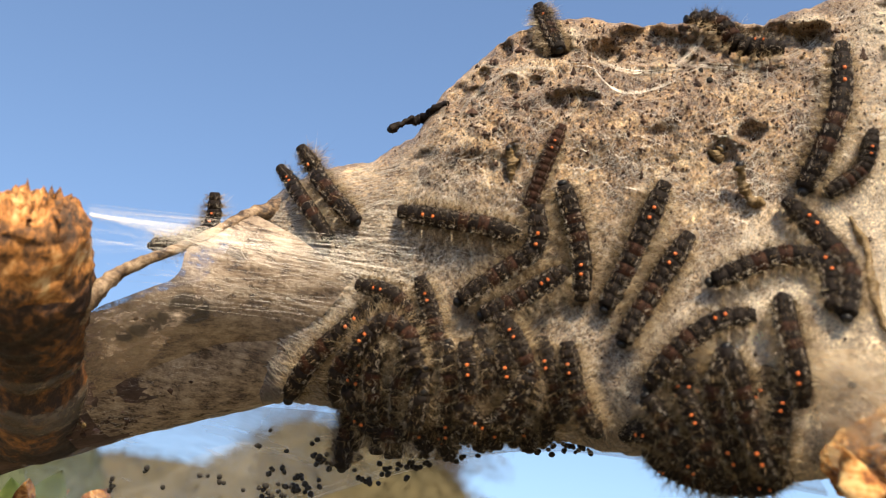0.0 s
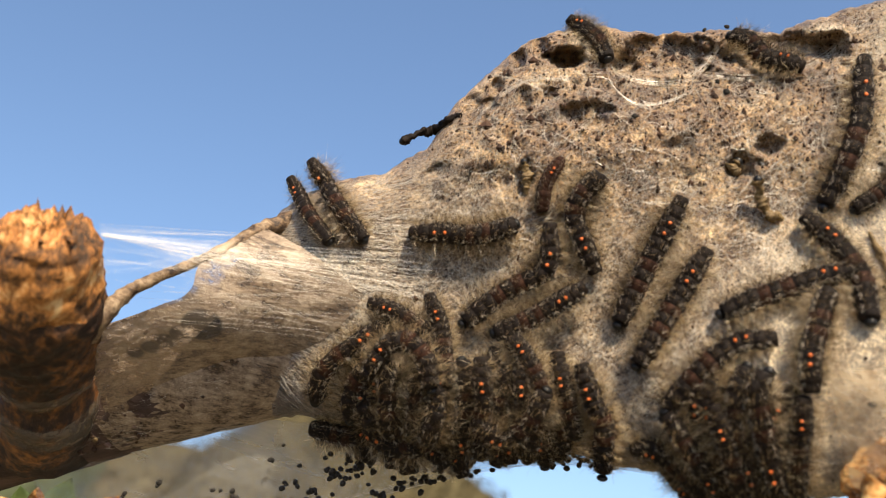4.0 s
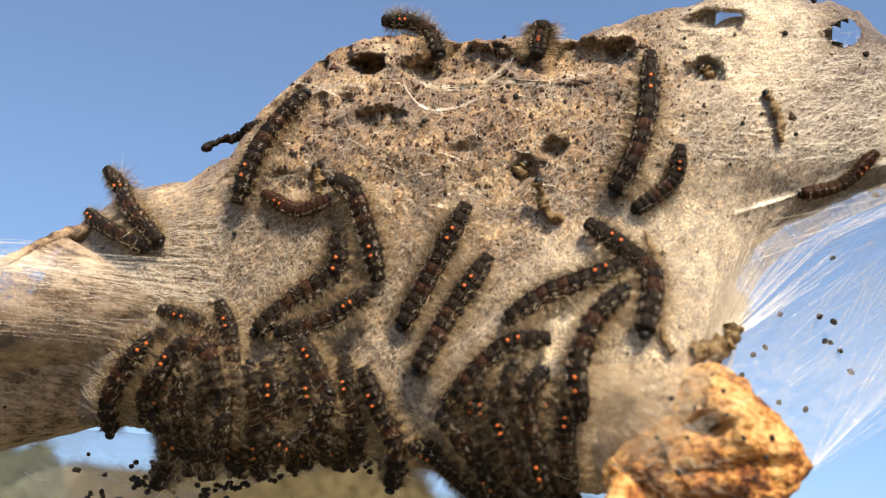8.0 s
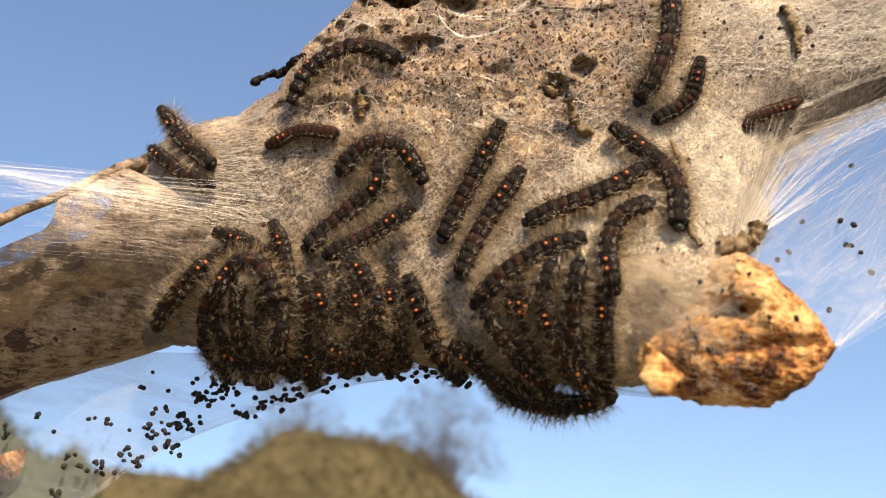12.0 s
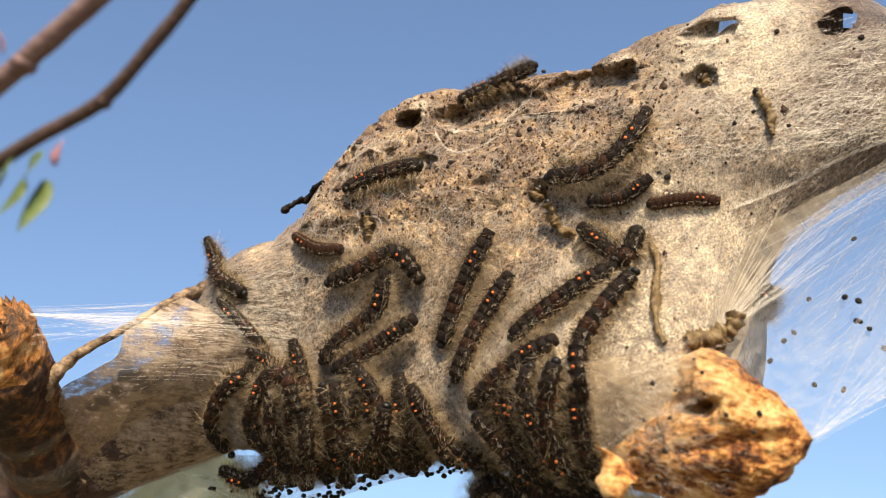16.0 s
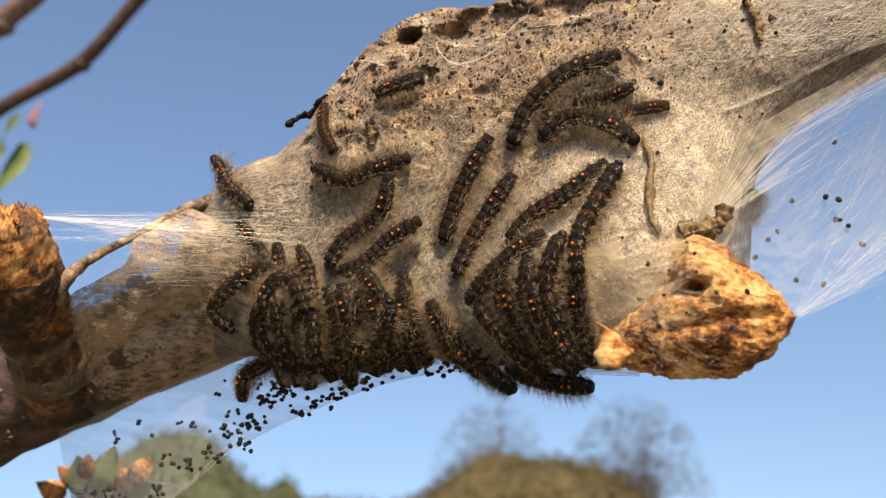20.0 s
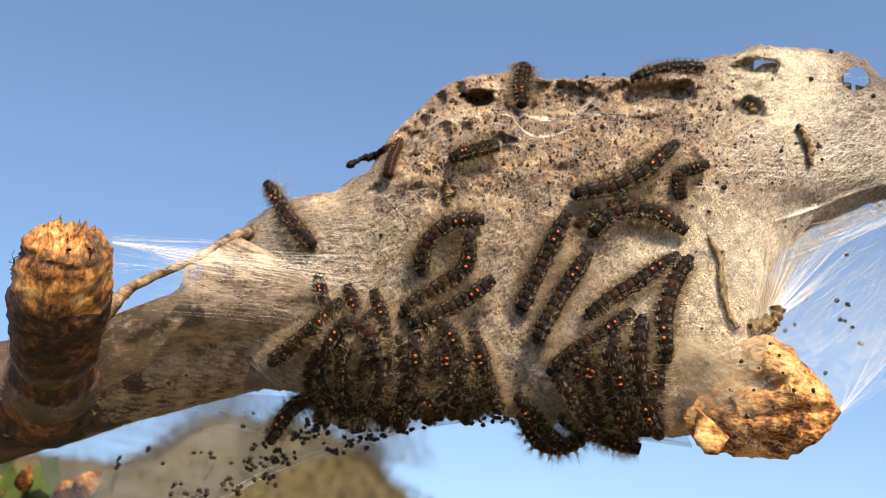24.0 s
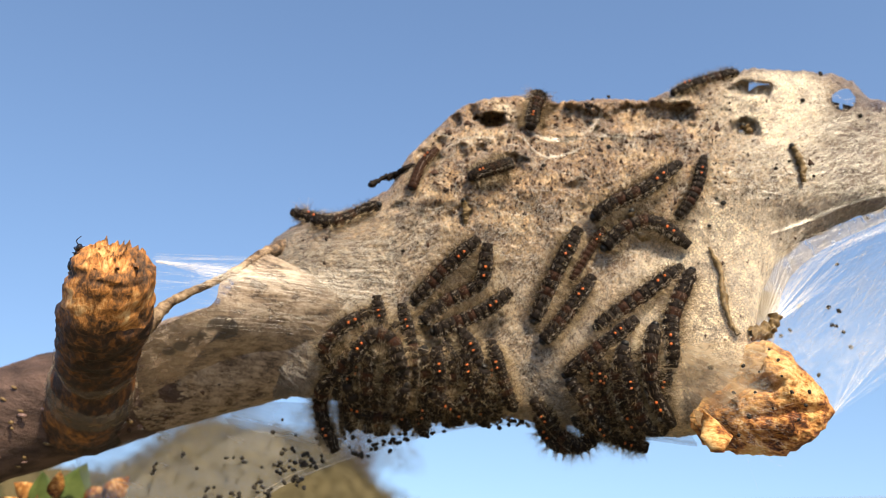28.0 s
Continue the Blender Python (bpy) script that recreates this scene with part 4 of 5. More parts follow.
CRAWLERS['S3'] = (2, [
    (0, 617, 523, 658, 534, 691, 565, 705, 596),
    (3, 615, 526, 649, 538, 681, 562, 694, 590),
    (11, 610, 531, 652, 544, 689, 575, 703, 626),
    (16, 604, 535, 642, 557, 665, 601, 664, 647),
    (20, 642, 520, 648, 563, 656, 613, 657, 642),
    (22.5, 641, 520, 652, 556, 668, 607, 677, 647),
    (25, 655, 510, 665, 545, 685, 595, 690, 640),
    (28, 657, 510, 664, 552, 680, 595, 690, 637)])

CRAWLERS['S4'] = (2.4, [
    (0, 702, 517, 715, 553, 726, 596, 729, 635),
    (6, 694, 520, 708, 557, 715, 606, 718, 645),
    (11, 696, 524, 710, 558, 719, 609, 715, 651),
    (16, 687, 528, 699, 566, 712, 613, 710, 659),
    (20, 689, 533, 703, 569, 711, 619, 708, 666),
    (22.5, 691, 531, 702, 572, 711, 627, 711, 677),
    (25, 700, 520, 713, 555, 722, 610, 725, 660),
    (28, 704, 526, 714, 569, 724, 627, 726, 679)])

CRAWLERS['S5'] = (3, [
    (0, 814, 566, 834, 593, 854, 639, 862, 685),
    (6, 805, 568, 825, 594, 844, 631, 848, 662),
    (11, 809, 572, 830, 597, 854, 654, 855, 702),
    (16, 803, 579, 827, 612, 838, 658, 833, 702),
    (20, 804, 580, 828, 613, 844, 659, 836, 704),
    (22.5, 810, 584, 832, 614, 847, 668, 852, 715),
    (25, 815, 570, 835, 600, 850, 650, 860, 705),
    (28, 817, 575, 835, 607, 850, 659, 857, 712)])

CRAWLERS['S10'] = (2, [
    (0, 907, 603, 913, 637, 923, 675, 950, 721),
    (8, 902, 612, 921, 658, 941, 712, 924, 775),
    (11, 900, 610, 921, 664, 944, 736, 988, 773),
    (13.5, 900, 615, 914, 658, 930, 700, 942, 742),
    (16, 899, 617, 913, 654, 932, 699, 936, 734),
    (20, 925, 649, 934, 682, 940, 713, 952, 740),
    (25, 872, 605, 882, 645, 895, 685, 910, 725),
    (28, 874, 607, 884, 649, 894, 681, 910, 718)])

CRAWLERS['S10b'] = (1.5, [
    (0, 874, 604, 882, 638, 892, 669, 900, 703),
    (11, 871, 609, 876, 646, 878, 678, 881, 710),
    (20, 871, 620, 870, 661, 866, 697, 852, 730)])

CRAWLERS['S6'] = (2, [
    (25, 745, 598, 742, 645, 738, 690, 742, 742)])

CRAWLERS['S7'] = (3, [
    (25, 772, 605, 768, 655, 765, 695, 770, 735)])

CRAWLERS['S8'] = (2.2, [
    (25, 798, 610, 800, 655, 803, 700, 802, 735)])

CRAWLERS['S9'] = (3, [
    (25, 825, 612, 828, 655, 835, 690, 830, 728)])

CRAWLERS['S11'] = (1.2, [
    (25, 615, 630, 598, 665, 600, 700, 612, 750)])

CRAWLERS['S12'] = (2.6, [
    (25, 655, 600, 640, 640, 632, 690, 640, 745)])

CRAWLERS['S13'] = (2, [
    (25, 690, 600, 678, 650, 670, 700, 672, 750)])

CRAWLERS['S14'] = (3, [
    (25, 705, 640, 700, 680, 700, 715, 708, 750)])

CRAWLERS['S15'] = (2, [
    (25, 690, 560, 630, 590, 590, 640, 585, 690)])

CRAWLERS['S16'] = (1, [
    (25, 728, 650, 722, 690, 724, 725, 735, 755)])

CRAWLERS['S17'] = (1, [
    (25, 855, 640, 852, 670, 850, 700, 852, 728)])

CRAWLERS['S18'] = (1, [
    (25, 660, 660, 655, 700, 652, 735, 660, 755)])

CRAWLERS['S20'] = (4.2, [
    (25, 600, 680, 635, 722, 685, 720, 705, 672)])

CRAWLERS['S21'] = (4.4, [
    (25, 760, 690, 800, 706, 832, 684, 852, 640)])

CRAWLERS['S22'] = (4, [
    (25, 612, 620, 640, 580, 685, 590, 705, 640)])

for k in range(13):                      # those under the top layer of the heap
    x = 598 + 23 * k
    CRAWLERS['S%d' % (30 + k)] = (0.2 + 0.5 * (k % 3), [(25, x + 6 * (k % 2), 596 + 11 * (k % 4), x - 3, 640 + 5 * (k % 3), x + 4, 690, x + 2, 735 + 6 * (k % 3))])
for k in range(6):
    x = 1046 + 27 * k
    CRAWLERS['R%d' % (30 + k)] = (0.2 + 0.6 * (k % 2), [(25, x + 14, 622 + 9 * (k % 3), x + 4, 668, x + 2, 715, x + 10, 758 + 5 * (k % 2))])

CRAWLERS['S19'] = (1, [
    (25, 785, 660, 782, 700, 785, 730, 790, 742)])

CRAWLERS['T1'] = (0, [
    (0, 1182, 187, 1130, 182, 1099, 149, 1056, 142),
    (3, 1220, 210, 1162, 200, 1132, 173, 1095, 164),
    (6, 1085, 162, 1083, 148, 1085, 122),
    (8, 1113, 171, 1112, 149, 1112, 126),
    (10, 1173, 225, 1162, 207, 1151, 189),
    (20, 1095, 278, 1087, 248, 1077, 217),
    (22.5, 948, 187, 943, 156, 952, 116),
    (25, 950, 192, 948, 160, 953, 125),
    (28, 946, 191, 952, 163, 964, 129)])

CRAWLERS['T2'] = (0, [
    (0, 853, 123, 867, 153, 884, 187),
    (3, 867, 131, 884, 159, 900, 195),
    (6, 899, 123, 945, 121, 975, 133, 990, 159),
    (8, 895, 118, 931, 121, 959, 141, 978, 172),
    (11, 920, 98, 954, 108, 966, 135, 972, 173),
    (13.5, 927, 147, 960, 195, 1000, 203, 1025, 147),
    (16, 971, 161, 1015, 146, 1080, 127),
    (17, 995, 146, 1054, 139, 1111, 132),
    (22.5, 1104, 139, 1165, 136, 1230, 140),
    (25, 1170, 151, 1220, 127, 1285, 117),
    (28, 1214, 133, 1271, 113, 1329, 98)])

CRAWLERS['U'] = (-6, [
    (0, 370, 391, 366, 429, 332, 455, 270, 464),
    (3, 341, 440, 332, 476, 315, 510, 289, 535),
    (5.5, 350, 600, 390, 615, 430, 640, 470, 640)])

CRAWLERS['W'] = (4, [
    (16, 1373, 507, 1364, 527, 1353, 548)])

LOOKS = {"A": "dark hairy caterpillar with two orange spots, reared on the web's edge", "C": "dark brown hairy caterpillar crawling up the web into a hollow",
         "D": "slim rust-brown caterpillar crawling over the grey silk", "K": "small dark hairy caterpillar beside a large one",
         "L": "slim rust-brown caterpillar crawling along the web's side", "T1": "dark hairy caterpillar rearing out of a hollow in the web",
         "T2": "brown hairy caterpillar crawling along the web's upper rim", "U": "dark hairy caterpillar behind the web beside the twig",
         "W": "dark fuzzy caterpillar on the web's far side"}
for key, (lift, rows) in CRAWLERS.items():
    if len(rows) == 1 and key in ("S6", "S8", "S12", "S13", "S14", "S16", "S17", "S18", "S19", "R5"):   # these hang head up, tails hidden
        p = rows[0][1:]
        rows = [(0, *[p[i + k] for i in range(len(p) - 2, -1, -2) for k in (0, 1)])]
    heap = key[0] in "RS"
    caterpillar(LOOKS.get(key, "dark hairy caterpillar in the heap under the web" if heap else "dark hairy caterpillar with two orange spots on grey silk"),
                rows, lift, {"D": 0.72, "K": 0.78, "L": 0.68, "B": 0.78, "T2": 0.85, "U": 0.9}.get(key, 0.88 if key in ("S3", "A", "S4") else 1.0),
                12, key in ("D", "L"), {"U": 29, "W": 16}.get(key), "heap of caterpillars" if heap else "caterpillars on the web",
                (10, 11, 13.5, 16, 17, 20, 21) if key == "T1" else ())


# ---- threads and thin sheets of silk ----
def strands(name, lines, mat, label, category="silk threads"):
    """Many thin threads, each a few points and a radius, as one uncountable mass."""
    verts, faces = [], []
    for pts, r in lines:
        n = len(pts)
        i = len(verts)
        for k, c in enumerate(pts):
            t = (pts[min(k + 1, n - 1)] - pts[max(k - 1, 0)]).normalized()
            a = t.cross(AWAY)
            a = a.normalized() if a.length > 1e-6 else UP
            b = t.cross(a)
            for q in range(3):
                w = a * math.cos(q * 2.094) + b * math.sin(q * 2.094)
                verts.append(c + w * r)
        for k in range(n - 1):
            for q in range(3):
                faces.append((i + k * 3 + q, i + k * 3 + (q + 1) % 3, i + (k + 1) * 3 + (q + 1) % 3, i + (k + 1) * 3 + q))
    me = bpy.data.meshes.new(name)
    me.from_pydata([tuple(v) for v in verts], [], faces)
    me.materials.append(mat)
    return tagged(new(name, me), label, category, kind="stuff")


def on_web(x, y, up=0.15):
    return spot(x, y, skin(x, y) - up)


rnd = random.Random(7)


def inside(x, y, edge=6):
    return curve_at(TOP, x) + edge < y < curve_at(LOW, x) - edge


def surface_fibres(count):
    lines = []
    while len(lines) < count:
        x, y = rnd.uniform(430, 1740), rnd.uniform(95, 770)
        if not inside(x, y) or ((x - 1524) / 26) ** 2 + ((y - 150) / 22) ** 2 < 1.3:
            continue
        dirty = smooth(400, 300, y) * smooth(650, 740, x) * smooth(1330, 1230, x)
        if rnd.random() < dirty * 0.45 or rnd.random() < smooth(580, 430, x) * smooth(470, 540, y):
            continue
        if x < 680:
            a = math.atan2(y - 425, x - 200) + rnd.gauss(0, 0.16)
        elif x > 1210 and y > 330:
            a = math.atan2(y - 600, x - 1368) + rnd.gauss(0, 0.22)
        elif x > 1300:
            a = radians(-18) + rnd.gauss(0, 0.6)
        else:
            a = radians(rnd.choice((-72, -60, 20, -40))) + rnd.gauss(0, 0.45)
        half = rnd.uniform(5, 24) * (1.6 if x < 680 or x > 1230 else 1.0)
        bow = rnd.gauss(0, 0.10) * half
        pts = []
        for s in (-1, -0.4, 0.3, 1):
            px, py = x + math.cos(a) * half * s - math.sin(a) * bow * (1 - s * s), y + math.sin(a) * half * s + math.cos(a) * bow * (1 - s * s)
            if not inside(px, py, 2):
                break
            pts.append(on_web(px, py, rnd.uniform(0.05, 0.45)))
        if len(pts) > 1:
            lines.append((pts, rnd.uniform(0.000008, 0.00002)))
    return lines


strands("surface_silk", surface_fibres(16000), THREAD, "fine pale silk fibres matted over the tent's face")


def stretched(a, b, spread_a, spread_b, count, r=(0.000005, 0.000014), sag=0.0):
    """Threads from round one plan place (x, y, d) to round another."""
    out = []
    for _ in range(count):
        p = [a[k] + rnd.gauss(0, spread_a[k]) for k in range(3)]
        q = [b[k] + rnd.gauss(0, spread_b[k]) for k in range(3)]
        pts = []
        for s in (0, 0.25, 0.5, 0.75, 1):
            m = [p[k] + (q[k] - p[k]) * s for k in range(3)]
            pts.append(spot(m[0], m[1] + sag * 4 * s * (1 - s), m[2]))
        out.append((pts, rnd.uniform(*r)))
    return out


lines = stretched((243, 433, -25), (540, 490, -4), (1, 2, 0.5), (80, 20, 1), 30, (0.000006, 0.000016)) + stretched((243, 433, -25), (400, 452, -6), (1, 2, 0.5), (40, 9, 1), 16)
lines += stretched((238, 470, -25), (430, 478, -6), (3, 10, 1), (60, 14, 1), 12) + stretched((330, 458, -15), (600, 500, -4), (20, 8, 1), (50, 18, 1), 40, (0.000006, 0.000016))
lines += stretched((340, 515, -10), (570, 545, -4), (40, 20, 1), (60, 34, 1), 36) + stretched((240, 425, -25), (420, 432, 0), (3, 3, 1), (30, 4, 1), 12)
strands("guy_threads", lines, THREAD, "taut shiny silk threads from the broken stub to the tent")
lines = []
for k in range(170):                      # the fan above the dry leaf
    a = rnd.uniform(-125, -35)
    r0, r1 = rnd.uniform(12, 40), rnd.uniform(90, 230)
    x0, y0 = 1368 + math.cos(radians(a)) * r0, 585 + math.sin(radians(a)) * r0
    x1, y1 = 1368 + math.cos(radians(a)) * r1, 585 + math.sin(radians(a)) * r1
    d0 = face(x0, y0) - 1.5
    d1 = face(min(x1, 1700), y1) - 0.6
    lines.append(([spot(x0, y0, d0), spot((x0 + x1) / 2, (y0 + y1) / 2, (d0 + d1) / 2 - 1.0), spot(x1, y1, d1)], rnd.uniform(0.00001, 0.000024)))
for k in range(280):                      # long threads of the thin side web
    x0, y0 = rnd.uniform(1390, 1680), rnd.uniform(440, 700)
    ln, a = rnd.uniform(20, 120), radians(rnd.choice((-50, -42, -34, -60)) + rnd.gauss(0, 7))
    d = 8 + rnd.gauss(0, 3)
    lines.append(([spot(x0, y0, d), spot(x0 + math.cos(a) * ln, y0 + math.sin(a) * ln, d + rnd.gauss(0, 2))], rnd.uniform(0.000007, 0.000016)))
lines += stretched((1508, 726, -18), (1640, 570, 8), (3, 4, 1), (60, 40, 3), 30) + stretched((1400, 470, 2), (1660, 330, 4), (20, 20, 2), (60, 14, 1), 60)
for k in range(200):                      # silk over the dry leaf
    x0, y0 = rnd.uniform(1240, 1350), rnd.uniform(610, 760)
    x1, y1 = x0 + rnd.uniform(30, 120), y0 + rnd.gauss(5, 45)
    lines.append(([spot(x0, y0, min(face(x0, y0), -22) - 1), spot((x0 + x1) / 2, (y0 + y1) / 2, -29.5), spot(x1, y1, -27)], rnd.uniform(0.000006, 0.000012)))
for k in range(9):                        # the hem of the hanging web
    hem = [(190, 985, 9), (347, 936, 8), (500, 846, 8), (744, 766, 8), (930, 748, 7), (1150, 772, -4), (1250, 788, -10)]
    line, _ = smooth_line([Vector((x, y - abs(rnd.gauss(0, 5)), d)) for x, y, d in hem], 26)
    lines.append(([spot(q.x, q.y, q.z) for q in line], rnd.uniform(0.000006, 0.000014)))
strands("side_threads", lines, THREAD, "pale silk threads fanning out above the dry leaf")
rim = []
for pts, r in (((926, 176), (942, 202), (985, 215), (1030, 213), (1058, 196), (1078, 164)), 0.00022), (((1062, 208), (1120, 214), (1180, 202), (1222, 182), (1242, 160)), 0.00016), \
        (((926, 176), (934, 215), (968, 248), (1010, 246), (1044, 232)), 0.00013), (((752, 268), (790, 232), (830, 214), (880, 214)), 0.0001), (((775, 205), (812, 214), (842, 228)), 0.0001), \
        (((905, 240), (914, 262), (898, 284)), 0.00009), (((1390, 395), (1460, 372), (1560, 335), (1700, 312)), 0.00012):
    line, _ = smooth_line([Vector((x, y, 0)) for x, y in pts], 14)
    for k in range(9):
        o = rnd.gauss(0, 2.2)
        rim.append(([on_web(q.x + o * 0.4, q.y + o, 0.5) for q in line], r * rnd.uniform(0.06, 0.2)))
for k in range(420):                      # a tangle of coarser silk over the dirty upper part
    x, y, a, turn = rnd.uniform(715, 1290), rnd.uniform(165, 400), rnd.uniform(0, 6.283), rnd.gauss(0, 0.35)
    pts = []
    for q in range(6):
        if not inside(x, y):
            break
        pts.append(on_web(x, y, rnd.uniform(0.2, 0.5)))
        x, y, a = x + math.cos(a) * 8, y + math.sin(a) * 6, a + turn
    if len(pts) > 2:
        rim.append((pts, rnd.uniform(0.000016, 0.000045)))
strands("cordage", rim, THREAD, "thicker pale silk cords round the hollows of the tent")


def sheet(name, rows, mat, label, wave=0.6):
    """A thin web spanned between plan lines; rows of (x, y, d) points."""
    nu, nv = 90, 40
    cols = [smooth_line([Vector(p) for p in r], nu)[0] for r in rows]
    verts = []
    for i in range(nu):
        cross, _ = smooth_line([c[i] for c in cols], nv)
        for q in cross:
            verts.append(spot(q.x, q.y, q.z + wave * noise.noise(Vector((q.x * 0.012, q.y * 0.012, 2)))))
    me = grid_mesh(name, verts, nu, nv, mat)
    return tagged(new(name, me), label, "web", kind="stuff")


sheet("hanging_web", [[(90, 792, 14), (230, 745, 14), (420, 700, 13), (700, 715, 10), (950, 728, 8), (1240, 770, -6)],
                      [(112, 868, 10), (290, 835, 10), (480, 775, 9), (720, 740, 8), (950, 738, 7), (1245, 778, -8)],
                      [(140, 1000, 9), (347, 936, 8), (500, 846, 8), (744, 766, 8), (930, 748, 7), (1250, 790, -10)]], GAUZE_LOW, "thin milky web hanging under the branch, dotted with droppings")
sheet("side_web", [[(1380, 640, -8), (1388, 560, -2), (1400, 490, 2), (1440, 430, 4), (1550, 365, 6), (1800, 315, 8)],
                   [(1440, 690, -12), (1450, 600, 4), (1480, 540, 8), (1540, 480, 9), (1640, 420, 9), (1850, 360, 9)],
                   [(1508, 728, -18), (1545, 680, -2), (1600, 625, 6), (1680, 560, 9), (1770, 510, 10), (1950, 440, 10)]], GAUZE_SIDE, "thin see-through web between the dry leaf and the branch")
sheet("fan_web", [[(1300, 722, -18), (1322, 640, -15), (1336, 560, -9), (1350, 505, -4), (1392, 445, 0), (1470, 400, 3), (1600, 350, 4)],
                  [(1370, 700, -17), (1385, 640, -12), (1398, 570, -5), (1408, 510, -1), (1440, 460, 2), (1520, 408, 4), (1640, 362, 5)]], GAUZE_FAN,
      "dense pale web stretched from the tent to the dry leaf")
sheet("leaf_veil", [[(1222, 600, -21.5), (1232, 660, -23), (1243, 715, -22.5), (1256, 758, -19)],
                    [(1300, 596, -22.5), (1304, 645, -26), (1304, 690, -27), (1294, 722, -26.5)],
                    [(1392, 602, -22), (1375, 640, -26.5), (1350, 678, -28), (1318, 702, -28)]], GAUZE_VEIL, "cream silk spun over the inner half of the dry leaf", 0.4)
film_line = [(225, 660, 17.8), (300, 638, 17.5), (450, 597, 16.2), (640, 546, 14.5)]
v, n_, s_ = tube([spot(*p) for p in film_line], [0.0138, 0.0142, 0.0139, 0.0131], 72, 0.03, 90, 110)
tagged(new("bark_film", grid_mesh("bark_film", v, n_, s_, FILM, True)), "grey film of silk drawn over the branch's bark", "web", kind="stuff")
sheet("twig_web", [[(196, 602, -10), (232, 566, -11), (275, 547, -9), (315, 531, -8.4), (342, 521, -8.4), (357, 505, -8.6), (366, 474, -7.2), (402, 449, -4.2), (450, 420, 2)],
                   [(205, 640, -4), (262, 604, -4), (310, 584, -5), (352, 568, -6), (396, 556, -6), (432, 530, -5), (468, 500, -4), (530, 462, -2)],
                   [(215, 705, 6), (290, 668, 5), (350, 640, 4), (410, 622, 4), (470, 606, 2), (520, 590, 0), (565, 560, -2), (600, 515, -3)]], FILM,
      "grey-brown torn film of silk from the bowed twig down over the branch", 0.5)

# ---- droppings, specks and cast skins ----
PELLETS = []
for k in range(4):
    bm = bmesh.new()
    bmesh.ops.create_uvsphere(bm, u_segments=8, v_segments=6, radius=0.00052)
    for q in bm.verts:
        q.co.z *= 1.25
        q.co *= 1 + 0.22 * noise.noise(q.co * 2600 + Vector((k * 5, 0, 0)))
    PELLETS.append(mesh_of("dropping", bm, PELLET))


def dropping(x, y, d, size=1.0, group="droppings on the hanging web"):
    ob = new("dropping", rnd.choice(PELLETS))
    ob.matrix_world = Matrix.Translation(spot(x, y, d)) @ pose(0, 0, 0, rnd.uniform(0, 180), rnd.uniform(0, 180), rnd.uniform(0, 180)) @ Matrix.Scale(size, 4)
    return tagged(ob, "tiny black caterpillar dropping caught in the web", "dropping", group)


HEAPS = [(247, 818, 4), (286, 796, 3), (312, 816, 1), (402, 805, 4), (342, 861, 3), (390, 876, 8), (440, 857, 8), (321, 920, 6), (191, 921, 3), (235, 932, 5), (478, 823, 10), (524, 809, 12),
         (557, 772, 12), (573, 751, 9), (606, 746, 6), (486, 790, 4), (540, 739, 2), (619, 794, 7), (688, 772, 9), (752, 750, 8), (903, 734, 12), (934, 737, 10), (870, 745, 5), (217, 916, 3),
         (481, 732, 1), (456, 756, 2), (500, 845, 6), (450, 868, 4), (655, 782, 6), (720, 764, 5), (590, 765, 8), (790, 752, 2)]
for x, y, n in HEAPS:
    for k in range(int(n * 1.4)):
        dropping(x + rnd.gauss(0, 4 + n * 1.3), y + rnd.gauss(0, 3 + n * 0.4), 7.0 + rnd.gauss(0, 0.7), rnd.uniform(0.7, 1.15))
for x, y in ((1438, 531), (1493, 534), (1512, 541), (1498, 567), (1506, 569), (1520, 580), (1533, 608), (1392, 613), (1438, 650), (1473, 659), (1421, 576), (1509, 455), (1565, 370), (1404, 586)):
    dropping(x, y, 8 + rnd.gauss(0, 1.5), rnd.uniform(0.8, 1.1), "droppings on the side web")
for x, y, s in ((1278, 643, 1.1), (706, 420, 0.8), (1276, 380, 0.8), (1302, 338, 1.2), (1290, 330, 0.9), (1412, 438, 0.8), (553, 525, 0.8), (870, 440, 0.6), (1450, 150, 1), (1400, 275, 0.8),
                (1470, 290, 0.8), (1385, 330, 0.6), (1482, 102, 1), (1556, 180, 1.1), (1425, 262, 0.7), (969, 265, 1), (1090, 232, 1.2), (1078, 218, 0.9), (822, 330, 1.1), (1090, 140, 0.8), (1060, 144, 0.7)):
    dropping(x, y, skin(x, y) - 0.35, s, "droppings on the tent")


def specks(count):
    verts, faces = [], []
    for _ in range(count):
        while True:
            x, y = rnd.uniform(440, 1740), rnd.uniform(100, 770)
            if inside(x, y) and rnd.random() < 0.05 + 0.95 * smooth(420, 260, y) * smooth(650, 730, x) * smooth(1380, 1250, x):
                break
        c = on_web(x, y, 0.12)
        r = 0.00011 * math.exp(rnd.gauss(0.1, 0.65))
        i = len(verts)
        for w in (ACROSS, -ACROSS, UP * 1.3, -UP * 1.3, AWAY * 0.8, -AWAY * 0.8):
            verts.append(c + w * r * rnd.uniform(0.6, 1.3))
        for a, b in ((0, 2), (2, 1), (1, 3), (3, 0)):
            faces.append((i + a, i + b, i + 4))
            faces.append((i + b, i + a, i + 5))
    me = bpy.data.meshes.new("specks")
    me.from_pydata([tuple(v) for v in verts], [], faces)
    me.materials.append(SPECK)
    return tagged(new("specks", me), "dark crumbs and frass stuck all over the silk", "debris", kind="stuff")


